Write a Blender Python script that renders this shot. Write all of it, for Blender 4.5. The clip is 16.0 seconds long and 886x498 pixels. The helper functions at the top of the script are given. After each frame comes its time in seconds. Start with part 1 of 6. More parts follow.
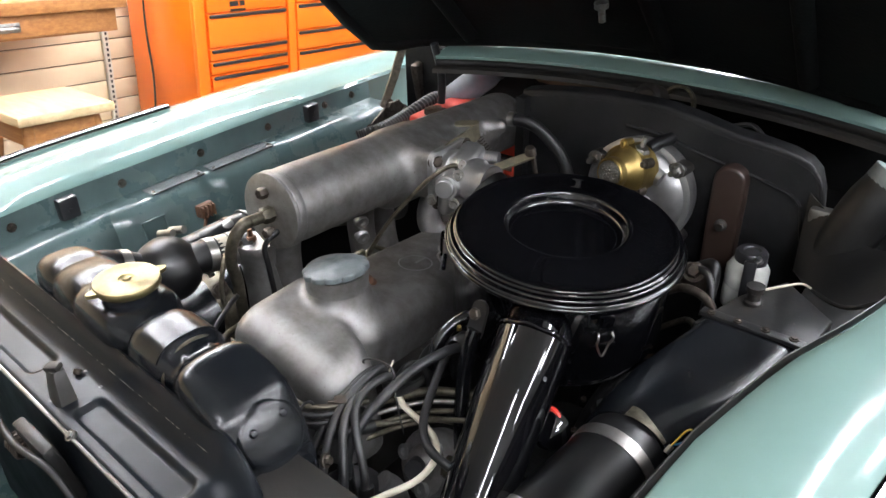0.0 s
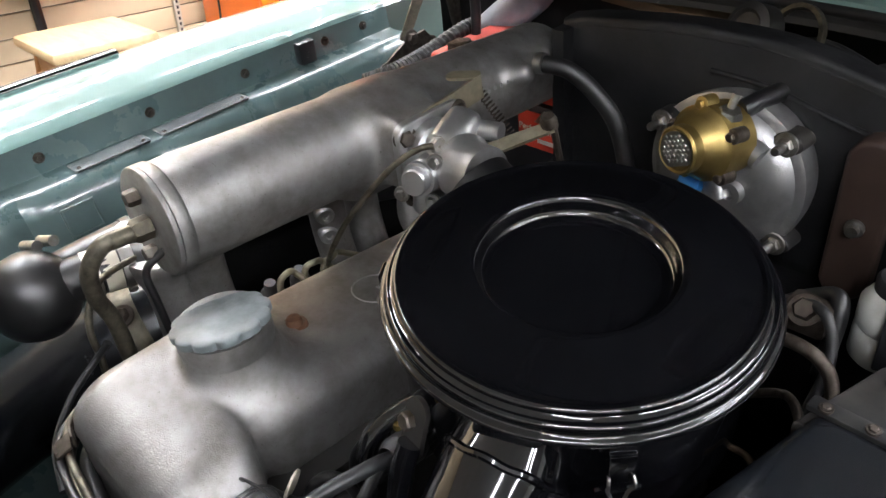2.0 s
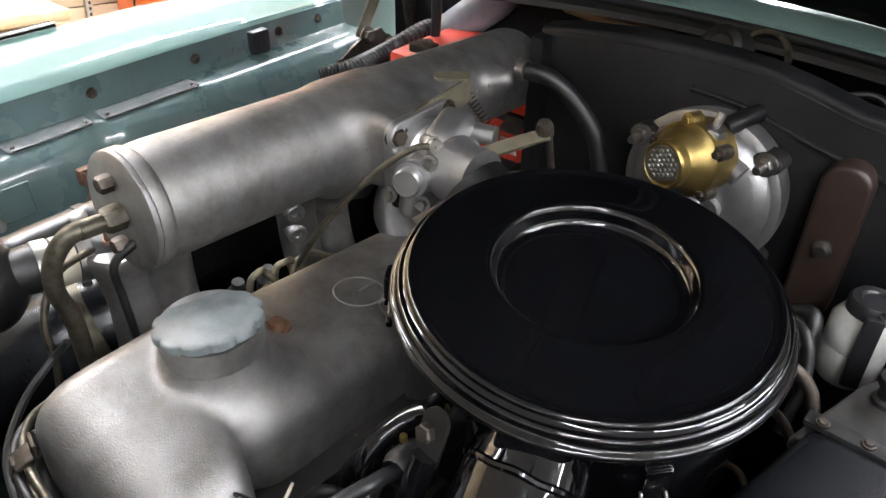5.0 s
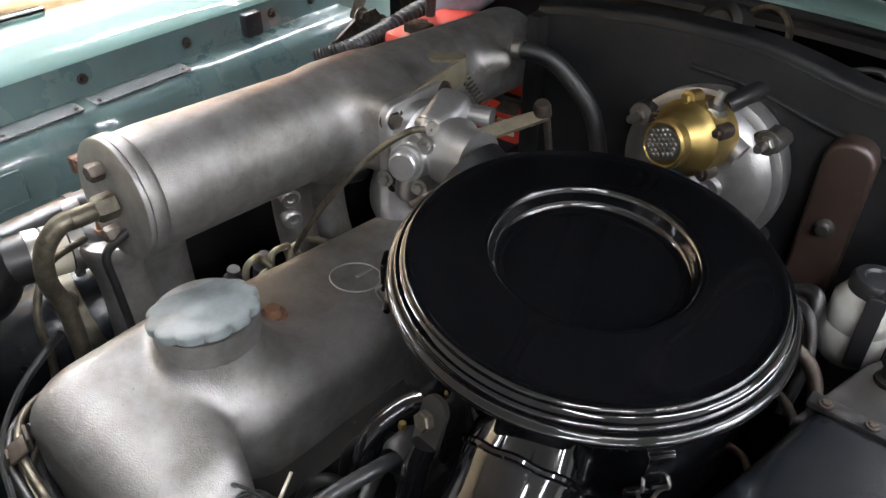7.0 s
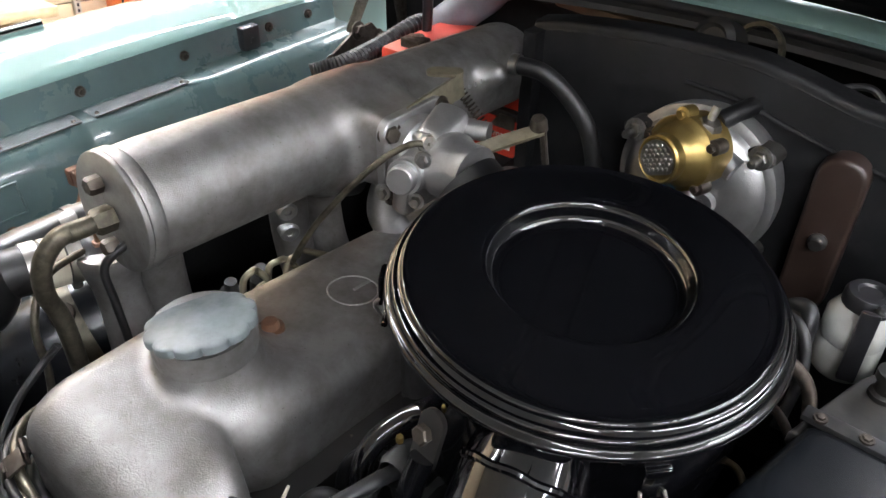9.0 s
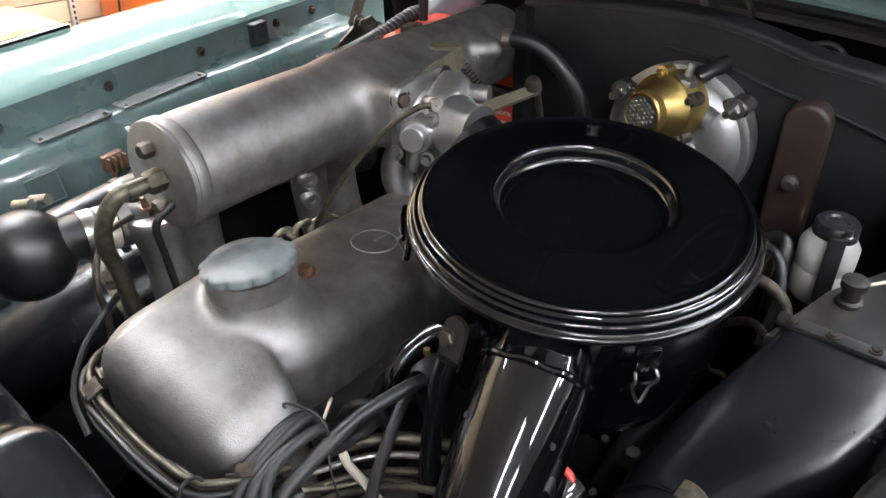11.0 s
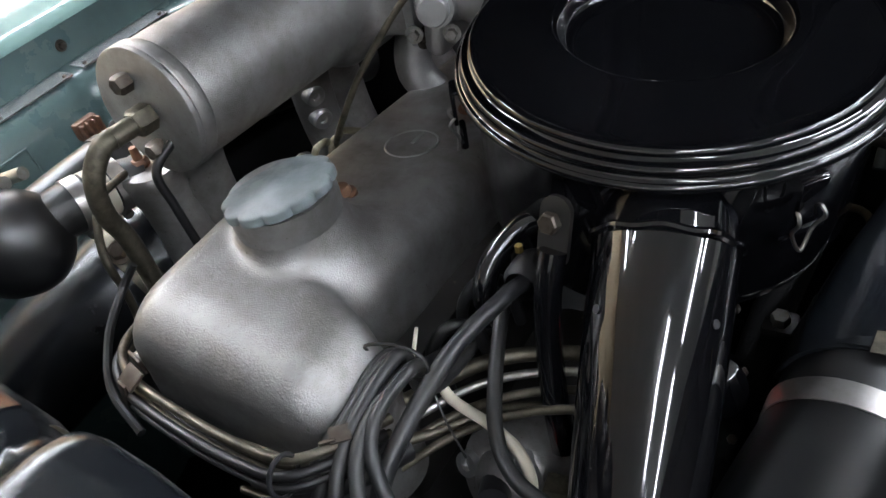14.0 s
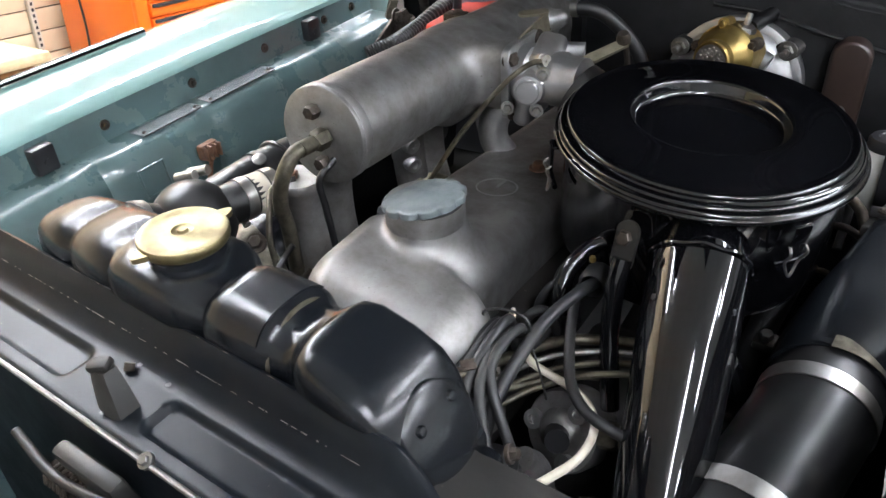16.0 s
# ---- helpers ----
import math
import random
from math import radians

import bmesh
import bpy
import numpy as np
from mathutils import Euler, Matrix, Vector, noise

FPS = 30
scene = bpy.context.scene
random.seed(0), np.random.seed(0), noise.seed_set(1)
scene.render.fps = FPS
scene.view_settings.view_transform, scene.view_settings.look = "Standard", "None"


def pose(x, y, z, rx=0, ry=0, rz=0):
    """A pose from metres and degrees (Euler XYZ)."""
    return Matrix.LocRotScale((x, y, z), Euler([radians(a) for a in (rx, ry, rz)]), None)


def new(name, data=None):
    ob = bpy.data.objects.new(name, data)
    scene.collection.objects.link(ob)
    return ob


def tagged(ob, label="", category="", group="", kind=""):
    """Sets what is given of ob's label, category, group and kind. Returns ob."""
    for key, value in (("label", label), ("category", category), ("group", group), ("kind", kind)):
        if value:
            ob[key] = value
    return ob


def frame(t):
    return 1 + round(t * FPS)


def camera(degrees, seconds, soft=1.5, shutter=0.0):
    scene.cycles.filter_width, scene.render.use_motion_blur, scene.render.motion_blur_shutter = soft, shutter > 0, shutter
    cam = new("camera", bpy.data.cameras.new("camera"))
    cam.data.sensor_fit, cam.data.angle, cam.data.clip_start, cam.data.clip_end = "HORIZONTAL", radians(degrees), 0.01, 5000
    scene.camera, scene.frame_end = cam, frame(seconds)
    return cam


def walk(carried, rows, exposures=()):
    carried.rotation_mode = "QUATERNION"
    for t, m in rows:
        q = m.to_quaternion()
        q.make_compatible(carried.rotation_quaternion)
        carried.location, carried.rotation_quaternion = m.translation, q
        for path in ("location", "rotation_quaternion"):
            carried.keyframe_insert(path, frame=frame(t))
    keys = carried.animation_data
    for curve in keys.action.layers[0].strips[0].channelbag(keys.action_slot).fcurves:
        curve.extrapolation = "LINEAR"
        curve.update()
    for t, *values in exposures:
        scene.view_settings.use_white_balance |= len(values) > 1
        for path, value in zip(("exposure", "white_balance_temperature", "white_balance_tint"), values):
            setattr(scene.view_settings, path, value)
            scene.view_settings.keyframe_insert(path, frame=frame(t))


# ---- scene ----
cam = camera(60.9, 16.0)
METRES, EYE, TILT, LEAN, TURN = 1.12, 1.4, -24.675, -2.568, 36.434
ROWS = [
    (0.0, 0.0, 0.0, 0.0, -0.0, 0.0, -0.0),
    (0.5, 0.015, 0.069, 0.018, -0.43, -2.2, 0.01),
    (1.0, 0.0946, 0.1736, 0.0483, 4.6, -3.92, 0.8),
    (1.5, 0.1371, 0.2596, 0.0735, 9.34, -5.41, 1.1),
    (2.0, 0.1137, 0.3048, 0.084, 8.59, -6.32, 0.13),
    (2.5, 0.0908, 0.3297, 0.0899, 6.82, -6.51, -0.97),
    (3.0, 0.0843, 0.3294, 0.0944, 4.76, -6.09, -1.47),
    (3.5, 0.0788, 0.3326, 0.0992, 2.56, -5.34, -1.5),
    (4.0, 0.0614, 0.3249, 0.0935, 1.47, -5.3, -1.99),
    (4.5, 0.044, 0.3148, 0.081, 1.31, -5.56, -2.92),
    (7.0, 0.0429, 0.3251, 0.081, 1.15, -7.16, -2.12),
    (7.5, 0.0475, 0.3322, 0.0848, 0.96, -6.48, -1.99),
    (8.0, 0.0476, 0.3314, 0.0846, 0.88, -6.28, -2.42),
    (8.5, 0.0431, 0.3264, 0.0844, 0.87, -6.28, -2.58),
    (11.0, 0.0307, 0.2488, 0.0409, 0.31, -5.63, 0.35),
    (11.5, 0.0228, 0.2206, 0.0091, 3.64, -6.05, 1.67),
    (12.0, -0.0061, 0.2798, -0.0129, 3.42, -9.27, 7.37),
    (12.5, -0.0218, 0.3197, -0.0154, 1.13, -11.54, 11.51),
    (13.0, -0.0229, 0.3307, -0.0096, -0.39, -12.54, 12.92),
    (13.5, -0.0226, 0.3377, -0.0005, -1.22, -12.51, 13.21),
    (14.0, -0.0193, 0.3424, 0.0092, -1.57, -11.18, 12.28),
    (14.5, -0.0196, 0.3388, 0.0118, -2.09, -10.46, 12.19),
    (15.0, -0.0491, 0.3088, 0.009, -4.4, -9.37, 11.05),
    (15.5, -0.0818, 0.235, -0.0068, -4.87, -6.85, 6.31),
    (16.0, -0.1388, 0.1715, -0.0135, -4.1, -4.58, 5.05),
]
walk(cam, [(t, pose(0, 0, EYE, TILT, LEAN, TURN) @ pose(METRES * x, METRES * y, METRES * z, 90 + pitch, roll, yaw)) for t, x, y, z, yaw, pitch, roll in ROWS], exposures=((0.0, -0.10, 6330, 14), (1.0, -0.05, 6360, 14), (4.0, 0.12, 6430, 14), (8.5, 0.14, 6350, 14), (11.0, 0.12, 6330, 13), (12.0, -0.06, 6080, 12), (14.0, -0.22, 6080, 12), (15.0, -0.06, 6100, 13), (16.0, 0.06, 6120, 13)))

# ---- world and lights ----
world = bpy.data.worlds.new("garage_air")
world.use_nodes = True
scene.world = world
world.node_tree.nodes["Background"].inputs[0].default_value = (0.9, 0.95, 1.0, 1)
world.node_tree.nodes["Background"].inputs[1].default_value = 0.01
LAMP_POWER = 112.0


# ---- materials ----
def mat(name, colour, rough=0.5, metal=0.0, colour2=None, scale=8.0, detail=6.0, low=0.4, high=0.65, bump=0.0, bump_scale=200.0,
        coat=0.0, rough2=None, spots=None, spot_scale=60.0, spot_low=0.68, stretch=(1, 1, 1), transmission=0.0, spec=0.5, rand=0.0):
    m = bpy.data.materials.new(name)
    m.use_nodes = True
    nt = m.node_tree
    n, l = nt.nodes, nt.links
    b = n["Principled BSDF"]
    b.inputs["Base Color"].default_value = (*colour, 1)
    b.inputs["Roughness"].default_value = rough
    b.inputs["Metallic"].default_value = metal
    b.inputs["Coat Weight"].default_value = coat
    b.inputs["Coat Roughness"].default_value = 0.05
    b.inputs["Transmission Weight"].default_value = transmission
    b.inputs["Specular IOR Level"].default_value = spec
    tc = n.new("ShaderNodeTexCoord")
    mp = n.new("ShaderNodeMapping")
    mp.inputs["Scale"].default_value = stretch
    geo = n.new("ShaderNodeNewGeometry")
    l.new(geo.outputs["Position"], mp.inputs["Vector"])
    vec = mp.outputs[0]
    out = None
    if colour2 is not None:
        t = n.new("ShaderNodeTexNoise")
        t.inputs["Scale"].default_value = scale
        t.inputs["Detail"].default_value = detail
        t.inputs["Roughness"].default_value = 0.65
        l.new(vec, t.inputs["Vector"])
        r = n.new("ShaderNodeMapRange")
        r.inputs["From Min"].default_value = low
        r.inputs["From Max"].default_value = high
        l.new(t.outputs["Fac"], r.inputs["Value"])
        mix = n.new("ShaderNodeMix")
        mix.data_type = "RGBA"
        mix.inputs[6].default_value = (*colour, 1)
        mix.inputs[7].default_value = (*colour2, 1)
        l.new(r.outputs[0], mix.inputs[0])
        out = mix.outputs[2]
        if rough2 is not None:
            rr = n.new("ShaderNodeMapRange")
            rr.inputs["To Min"].default_value = rough
            rr.inputs["To Max"].default_value = rough2
            l.new(r.outputs[0], rr.inputs["Value"])
            l.new(rr.outputs[0], b.inputs["Roughness"])
    if spots is not None:
        t = n.new("ShaderNodeTexNoise")
        t.inputs["Scale"].default_value = spot_scale
        t.inputs["Detail"].default_value = 3
        l.new(vec, t.inputs["Vector"])
        r = n.new("ShaderNodeMapRange")
        r.inputs["From Min"].default_value = spot_low
        r.inputs["From Max"].default_value = spot_low + 0.05
        l.new(t.outputs["Fac"], r.inputs["Value"])
        mix2 = n.new("ShaderNodeMix")
        mix2.data_type = "RGBA"
        if out is None:
            mix2.inputs[6].default_value = (*colour, 1)
        else:
            l.new(out, mix2.inputs[6])
        mix2.inputs[7].default_value = (*spots, 1)
        l.new(r.outputs[0], mix2.inputs[0])
        out = mix2.outputs[2]
    if rand:
        oi = n.new("ShaderNodeObjectInfo")
        hs = n.new("ShaderNodeHueSaturation")
        rr = n.new("ShaderNodeMapRange")
        rr.inputs["To Min"].default_value = 1 - rand
        rr.inputs["To Max"].default_value = 1 + rand
        l.new(oi.outputs["Random"], rr.inputs["Value"])
        l.new(rr.outputs[0], hs.inputs["Value"])
        if out is None:
            hs.inputs["Color"].default_value = (*colour, 1)
        else:
            l.new(out, hs.inputs["Color"])
        out = hs.outputs[0]
    if out is not None:
        l.new(out, b.inputs["Base Color"])
    if bump:
        t = n.new("ShaderNodeTexNoise")
        t.inputs["Scale"].default_value = bump_scale
        t.inputs["Detail"].default_value = 4
        l.new(vec, t.inputs["Vector"])
        bp = n.new("ShaderNodeBump")
        bp.inputs["Strength"].default_value = bump
        bp.inputs["Distance"].default_value = 0.002
        l.new(t.outputs["Fac"], bp.inputs["Height"])
        l.new(bp.outputs[0], b.inputs["Normal"])
    return m


def glow(name, colour, strength):
    m = bpy.data.materials.new(name)
    m.use_nodes = True
    b = m.node_tree.nodes["Principled BSDF"]
    b.inputs["Base Color"].default_value = (*colour, 1)
    b.inputs["Emission Color"].default_value = (*colour, 1)
    b.inputs["Emission Strength"].default_value = strength
    return m


PAINT = mat("seafoam_paint", (0.215, 0.335, 0.31), 0.13, colour2=(0.195, 0.31, 0.288), scale=3, coat=0.6, bump=0.02, bump_scale=30)
# dirtier copy of the body paint, with the bay's weaker light darkened in
INNER = mat("dusty_shaded_seafoam_paint", (0.088, 0.136, 0.135), 0.26, colour2=(0.05, 0.07, 0.066), coat=0.7, scale=9, low=0.42, high=0.95, bump=0.08, bump_scale=60,
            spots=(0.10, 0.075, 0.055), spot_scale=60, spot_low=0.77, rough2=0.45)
GLOSS = mat("gloss_black_enamel", (0.0028, 0.0029, 0.0036), 0.05, coat=0.35, spec=0.45, bump=0.012, bump_scale=25)
SATIN = mat("satin_black_paint", (0.0063, 0.0076, 0.0096), 0.21, colour2=(0.012, 0.0125, 0.0135), scale=11, low=0.45, high=0.75, bump=0.05, bump_scale=420, spec=0.42,
            rough2=0.30, spots=(0.07, 0.06, 0.05), spot_scale=95, spot_low=0.80)
PANELM = mat("worn_black_paint", (0.0040, 0.0058, 0.0085), 0.30, colour2=(0.0095, 0.0115, 0.0140), scale=14, low=0.42, high=0.72, bump=0.03, bump_scale=300, spec=0.22,
             rough2=0.46, spots=(0.10, 0.085, 0.07), spot_scale=110, spot_low=0.735)
DUSTY = mat("dusty_black_paint", (0.008, 0.0078, 0.0075), 0.5, colour2=(0.026, 0.022, 0.018), scale=7, low=0.4, high=0.75, bump=0.15, bump_scale=120,
            spots=(0.12, 0.10, 0.08), spot_scale=90, spot_low=0.72, rough2=0.65)
# hood underside and bay walls; also blackens the panels added to darken gaps
FELT = mat("flat_matt_black", (0.0025, 0.0025, 0.0027), 0.75, colour2=(0.006, 0.006, 0.006), scale=6, bump=0.4, bump_scale=160, spec=0.12)
LINING = mat("dusty_firewall_lining", (0.0030, 0.0032, 0.0038), 0.5, colour2=(0.020, 0.020, 0.021), scale=7, low=0.46, high=0.80, bump=0.35, bump_scale=110, spec=0.3)
BOXBLACK = mat("dusty_flat_black_lid", (0.02, 0.02, 0.0205), 0.34, colour2=(0.06, 0.054, 0.046), scale=18, low=0.45, high=0.75, bump=0.12, bump_scale=90, spec=0.5, rough2=0.6,
               spots=(0.16, 0.14, 0.12), spot_scale=95, spot_low=0.72)
WORN = mat("rubbed_bare_paint", (0.22, 0.20, 0.18), 0.4, metal=0.4, colour2=(0.11, 0.09, 0.075), scale=90)
RUBBER = mat("black_rubber", (0.0055, 0.0055, 0.006), 0.38, colour2=(0.011, 0.0105, 0.010), scale=14, bump=0.08, bump_scale=150, rough2=0.55)
SHINY = mat("smooth_black_rubber", (0.0055, 0.0058, 0.0066), 0.30, colour2=(0.016, 0.0155, 0.015), scale=14, low=0.42, high=0.8, rough2=0.5, bump=0.05, bump_scale=60, spec=0.58)
BAND = mat("bright_steel_band", (0.66, 0.65, 0.63), 0.38, metal=1.0, colour2=(0.48, 0.45, 0.41), scale=30, rough2=0.36)
CABLE = mat("grey_black_cable", (0.011, 0.0115, 0.0125), 0.38, colour2=(0.022, 0.0215, 0.020), scale=30, rough2=0.55)
ALU = mat("cast_aluminium", (0.36, 0.353, 0.346), 0.43, metal=0.88, colour2=(0.20, 0.188, 0.175), scale=30, low=0.34, high=0.72, bump=0.24, bump_scale=900,
          rough2=0.56, spots=(0.17, 0.16, 0.148), spot_scale=380, spot_low=0.68)
ALU_BRIGHT = mat("bright_cast_aluminium", (0.47, 0.47, 0.468), 0.34, metal=0.9, colour2=(0.32, 0.315, 0.308), scale=16, bump=0.2, bump_scale=600, rough2=0.46)
STEEL = mat("zinc_steel", (0.42, 0.42, 0.41), 0.28, metal=1.0, colour2=(0.27, 0.25, 0.22), scale=60, rough2=0.5)
BOLT = mat("aged_bolt_steel", (0.085, 0.072, 0.060), 0.45, metal=0.8, colour2=(0.045, 0.034, 0.026), scale=90, rough2=0.65)
PIPE = mat("olive_steel_pipe", (0.125, 0.113, 0.084), 0.42, metal=0.8, colour2=(0.055, 0.048, 0.036), scale=70, rough2=0.6)
OLIVE = mat("olive_passivated_steel", (0.25, 0.225, 0.16), 0.42, metal=0.7, colour2=(0.17, 0.15, 0.105), scale=50, rough2=0.55)
GOLD = mat("gold_passivated_metal", (0.38, 0.275, 0.095), 0.33, metal=0.9, colour2=(0.27, 0.195, 0.07), scale=30, rough2=0.45, bump=0.1, bump_scale=250)
CAPGOLD = mat("pale_gold_cap_metal", (0.25, 0.205, 0.10), 0.30, metal=0.92, colour2=(0.17, 0.145, 0.08), scale=40, rough2=0.56, bump=0.03, bump_scale=200)
CAPGREY = mat("blue_grey_cap_paint", (0.150, 0.172, 0.176), 0.36, colour2=(0.112, 0.130, 0.135), scale=70, rough2=0.55, bump=0.08)
BROWN = mat("brown_bakelite", (0.034, 0.021, 0.017), 0.4, colour2=(0.026, 0.016, 0.012), scale=20, bump=0.05)
WHITE_PL = mat("milky_plastic", (0.62, 0.63, 0.60), 0.4, colour2=(0.5, 0.5, 0.46), scale=25)
CREAM = mat("cream_cable", (0.62, 0.57, 0.46), 0.45)
RED = mat("red_plastic", (0.55, 0.03, 0.02), 0.35)
REDPAINT = mat("red_battery_plastic", (0.60, 0.06, 0.035), 0.4)
BLUE = mat("blue_plastic", (0.02, 0.16, 0.42), 0.35)
YELLOW = mat("yellow_wire", (0.7, 0.45, 0.05), 0.4)
ORANGE = mat("orange_enamel", (0.86, 0.17, 0.005), 0.3, colour2=(0.80, 0.15, 0.005), scale=2, coat=0.3)
DARKTRIM = mat("dark_trim", (0.02, 0.02, 0.022), 0.3)
CHROME = mat("chrome", (0.75, 0.76, 0.77), 0.08, metal=1.0)
WOOD = mat("varnished_wood", (0.42, 0.19, 0.06), 0.4, colour2=(0.28, 0.11, 0.035), scale=5, stretch=(1, 6, 14), low=0.35, high=0.65)
PALEWOOD = mat("worn_pale_wood", (0.62, 0.46, 0.26), 0.55, colour2=(0.48, 0.33, 0.17), scale=6, stretch=(1, 5, 9), low=0.4, high=0.7)
SLAT = mat("beige_slatwall", (0.74, 0.585, 0.385), 0.5, colour2=(0.69, 0.535, 0.345), scale=3, rand=0.05)
GROOVE = mat("slatwall_groove", (0.16, 0.12, 0.08), 0.7)
CONCRETE = mat("sealed_concrete", (0.16, 0.155, 0.145), 0.5, colour2=(0.12, 0.115, 0.11), scale=2.5, bump=0.15, bump_scale=40)
PLASTER = mat("pale_wall_paint", (0.16, 0.155, 0.145), 0.7, colour2=(0.14, 0.13, 0.12), scale=2)
WHITEWALL = mat("white_wall_paint", (0.78, 0.78, 0.76), 0.6, colour2=(0.72, 0.72, 0.70), scale=2)
CEIL = mat("white_ceiling_paint", (0.62, 0.62, 0.61), 0.8, colour2=(0.56, 0.56, 0.55), scale=2)
TUBE = glow("fluorescent_tube", (0.955, 0.98, 1.0), LAMP_POWER)
SILVER = mat("silver_foil_plate", (0.78, 0.79, 0.80), 0.26, metal=0.85, colour2=(0.5, 0.5, 0.5), scale=40)
STRAWCARD = mat("tan_insulation", (0.14, 0.09, 0.05), 0.8, colour2=(0.08, 0.055, 0.03), scale=12)
COPPER = mat("oxidised_copper_brown", (0.20, 0.10, 0.055), 0.55, metal=0.3, colour2=(0.11, 0.06, 0.04), scale=60)


# ---- mesh helpers ----
def finish(bm, angle=40):
    bmesh.ops.recalc_face_normals(bm, faces=bm.faces)
    me = bpy.data.meshes.new("mesh")
    bm.to_mesh(me)
    bm.free()
    me.polygons.foreach_set("use_smooth", [True] * len(me.polygons))
    me.set_sharp_from_angle(angle=radians(angle))
    return me


def part(name, bm, material, parent=None, label="", angle=40):
    me = finish(bm, angle)
    me.materials.append(material)
    ob = new(name, me)
    if parent is not None:
        ob.parent = parent
    if label:
        ob["label"] = label
    return ob


def structure(ob, label, category="setting"):
    return tagged(ob, label, category, kind="structure")


def put_verts(bm, m):
    bmesh.ops.transform(bm, matrix=m, verts=bm.verts)
    return bm


def frame_to(p, n, up=(0, 0, 1)):
    """A matrix that lays local z along n at p."""
    return Matrix.Translation(p) @ Vector(n).normalized().to_track_quat("Z", "Y").to_matrix().to_4x4()


def box(c, s, bevel=0.0, rot=(0, 0, 0), seg=2):
    bm = bmesh.new()
    bmesh.ops.create_cube(bm, size=1, matrix=Matrix.Diagonal((*s, 1)))
    if bevel:
        bmesh.ops.bevel(bm, geom=bm.edges[:], offset=bevel, segments=seg, profile=0.5, affect="EDGES")
    return put_verts(bm, pose(*c, *rot))


def lathe(profile, seg=48, m=None, cap=True):
    bm = bmesh.new()
    rings = []
    for r, z in profile:
        if r < 1e-6:
            rings.append([bm.verts.new((0, 0, z))])
        else:
            rings.append([bm.verts.new((r * math.cos(2 * math.pi * i / seg), r * math.sin(2 * math.pi * i / seg), z)) for i in range(seg)])
    for a, b in zip(rings, rings[1:]):
        for i in range(seg):
            j = (i + 1) % seg
            if len(a) == 1 and len(b) == 1:
                continue
            if len(a) == 1:
                bm.faces.new((a[0], b[i], b[j]))
            elif len(b) == 1:
                bm.faces.new((a[i], a[j], b[0]))
            else:
                bm.faces.new((a[i], a[j], b[j], b[i]))
    if cap:
        for ring in (rings[0], rings[-1]):
            if len(ring) > 1:
                bm.faces.new(ring)
    return put_verts(bm, m) if m is not None else bm


def spline(pts, n=8):
    pts = [Vector(p) for p in pts]
    if len(pts) < 3:
        return pts
    q = [2 * pts[0] - pts[1]] + pts + [2 * pts[-1] - pts[-2]]
    out = []
    for i in range(1, len(q) - 2):
        a, b, c, d = q[i - 1:i + 3]
        for k in range(n):
            t = k / n
            out.append(0.5 * (2 * b + (c - a) * t + (2 * a - 5 * b + 4 * c - d) * t * t + (3 * b - a - 3 * c + d) * t ** 3))
    out.append(pts[-1])
    return out


def tube(pts, r, seg=12, n=8, ends=True, radii=None, smooth=True):
    """A round pipe along a curve; r one radius, radii one for each given point."""
    path = spline(pts, n) if smooth else [Vector(p) for p in pts]
    bm = bmesh.new()
    rings, up = [], None
    for i, p in enumerate(path):
        d = (path[min(i + 1, len(path) - 1)] - path[max(i - 1, 0)]).normalized()
        if up is None:
            up = d.orthogonal().normalized()
        up = (up - d * up.dot(d)).normalized()
        side = d.cross(up)
        rr = r
        if radii is not None:
            s = i / (len(path) - 1) * (len(radii) - 1)
            k = min(int(s), len(radii) - 2)
            rr = radii[k] + (radii[k + 1] - radii[k]) * (s - k)
        rings.append([bm.verts.new(p + rr * (math.cos(2 * math.pi * j / seg) * up + math.sin(2 * math.pi * j / seg) * side)) for j in range(seg)])
    for a, b in zip(rings, rings[1:]):
        for j in range(seg):
            bm.faces.new((a[j], a[(j + 1) % seg], b[(j + 1) % seg], b[j]))
    if ends:
        bm.faces.new(rings[0])
        bm.faces.new(rings[-1])
    return bm


def loft(loops, close=True, caps=True):
    bm = bmesh.new()
    rows = [[bm.verts.new(p) for p in loop] for loop in loops]
    k = len(rows[0])
    for a, b in zip(rows, rows[1:]):
        for j in range(k if close else k - 1):
            bm.faces.new((a[j], a[(j + 1) % k], b[(j + 1) % k], b[j]))
    if caps and close:
        bm.faces.new(rows[0])
        bm.faces.new(rows[-1])
    return bm


def plate(outline, thick, m, bevel=0.0):
    """A flat plate with an outline in its own plane, thick along its normal."""
    bm = bmesh.new()
    a = [bm.verts.new((x, y, 0)) for x, y in outline]
    f = bm.faces.new(a)
    r = bmesh.ops.extrude_face_region(bm, geom=[f])
    bmesh.ops.translate(bm, vec=(0, 0, thick), verts=[v for v in r["geom"] if isinstance(v, bmesh.types.BMVert)])
    if bevel:
        top = [e for e in bm.edges if all(v.co.z > thick * 0.9 for v in e.verts)]
        bmesh.ops.bevel(bm, geom=top, offset=bevel, segments=3, profile=0.5, affect="EDGES")
    return put_verts(bm, m)


def sheet(loops, thick=0.0015):
    """A thin bent panel from open rows of points, with its thickness."""
    bm = loft(loops, close=False)
    bmesh.ops.recalc_face_normals(bm, faces=bm.faces)
    bmesh.ops.solidify(bm, geom=bm.faces[:], thickness=thick)
    return bm


def merge(*bms):
    out = bmesh.new()
    for b in bms:
        me = bpy.data.meshes.new("tmp")
        b.to_mesh(me)
        b.free()
        out.from_mesh(me)
        bpy.data.meshes.remove(me)
    return out


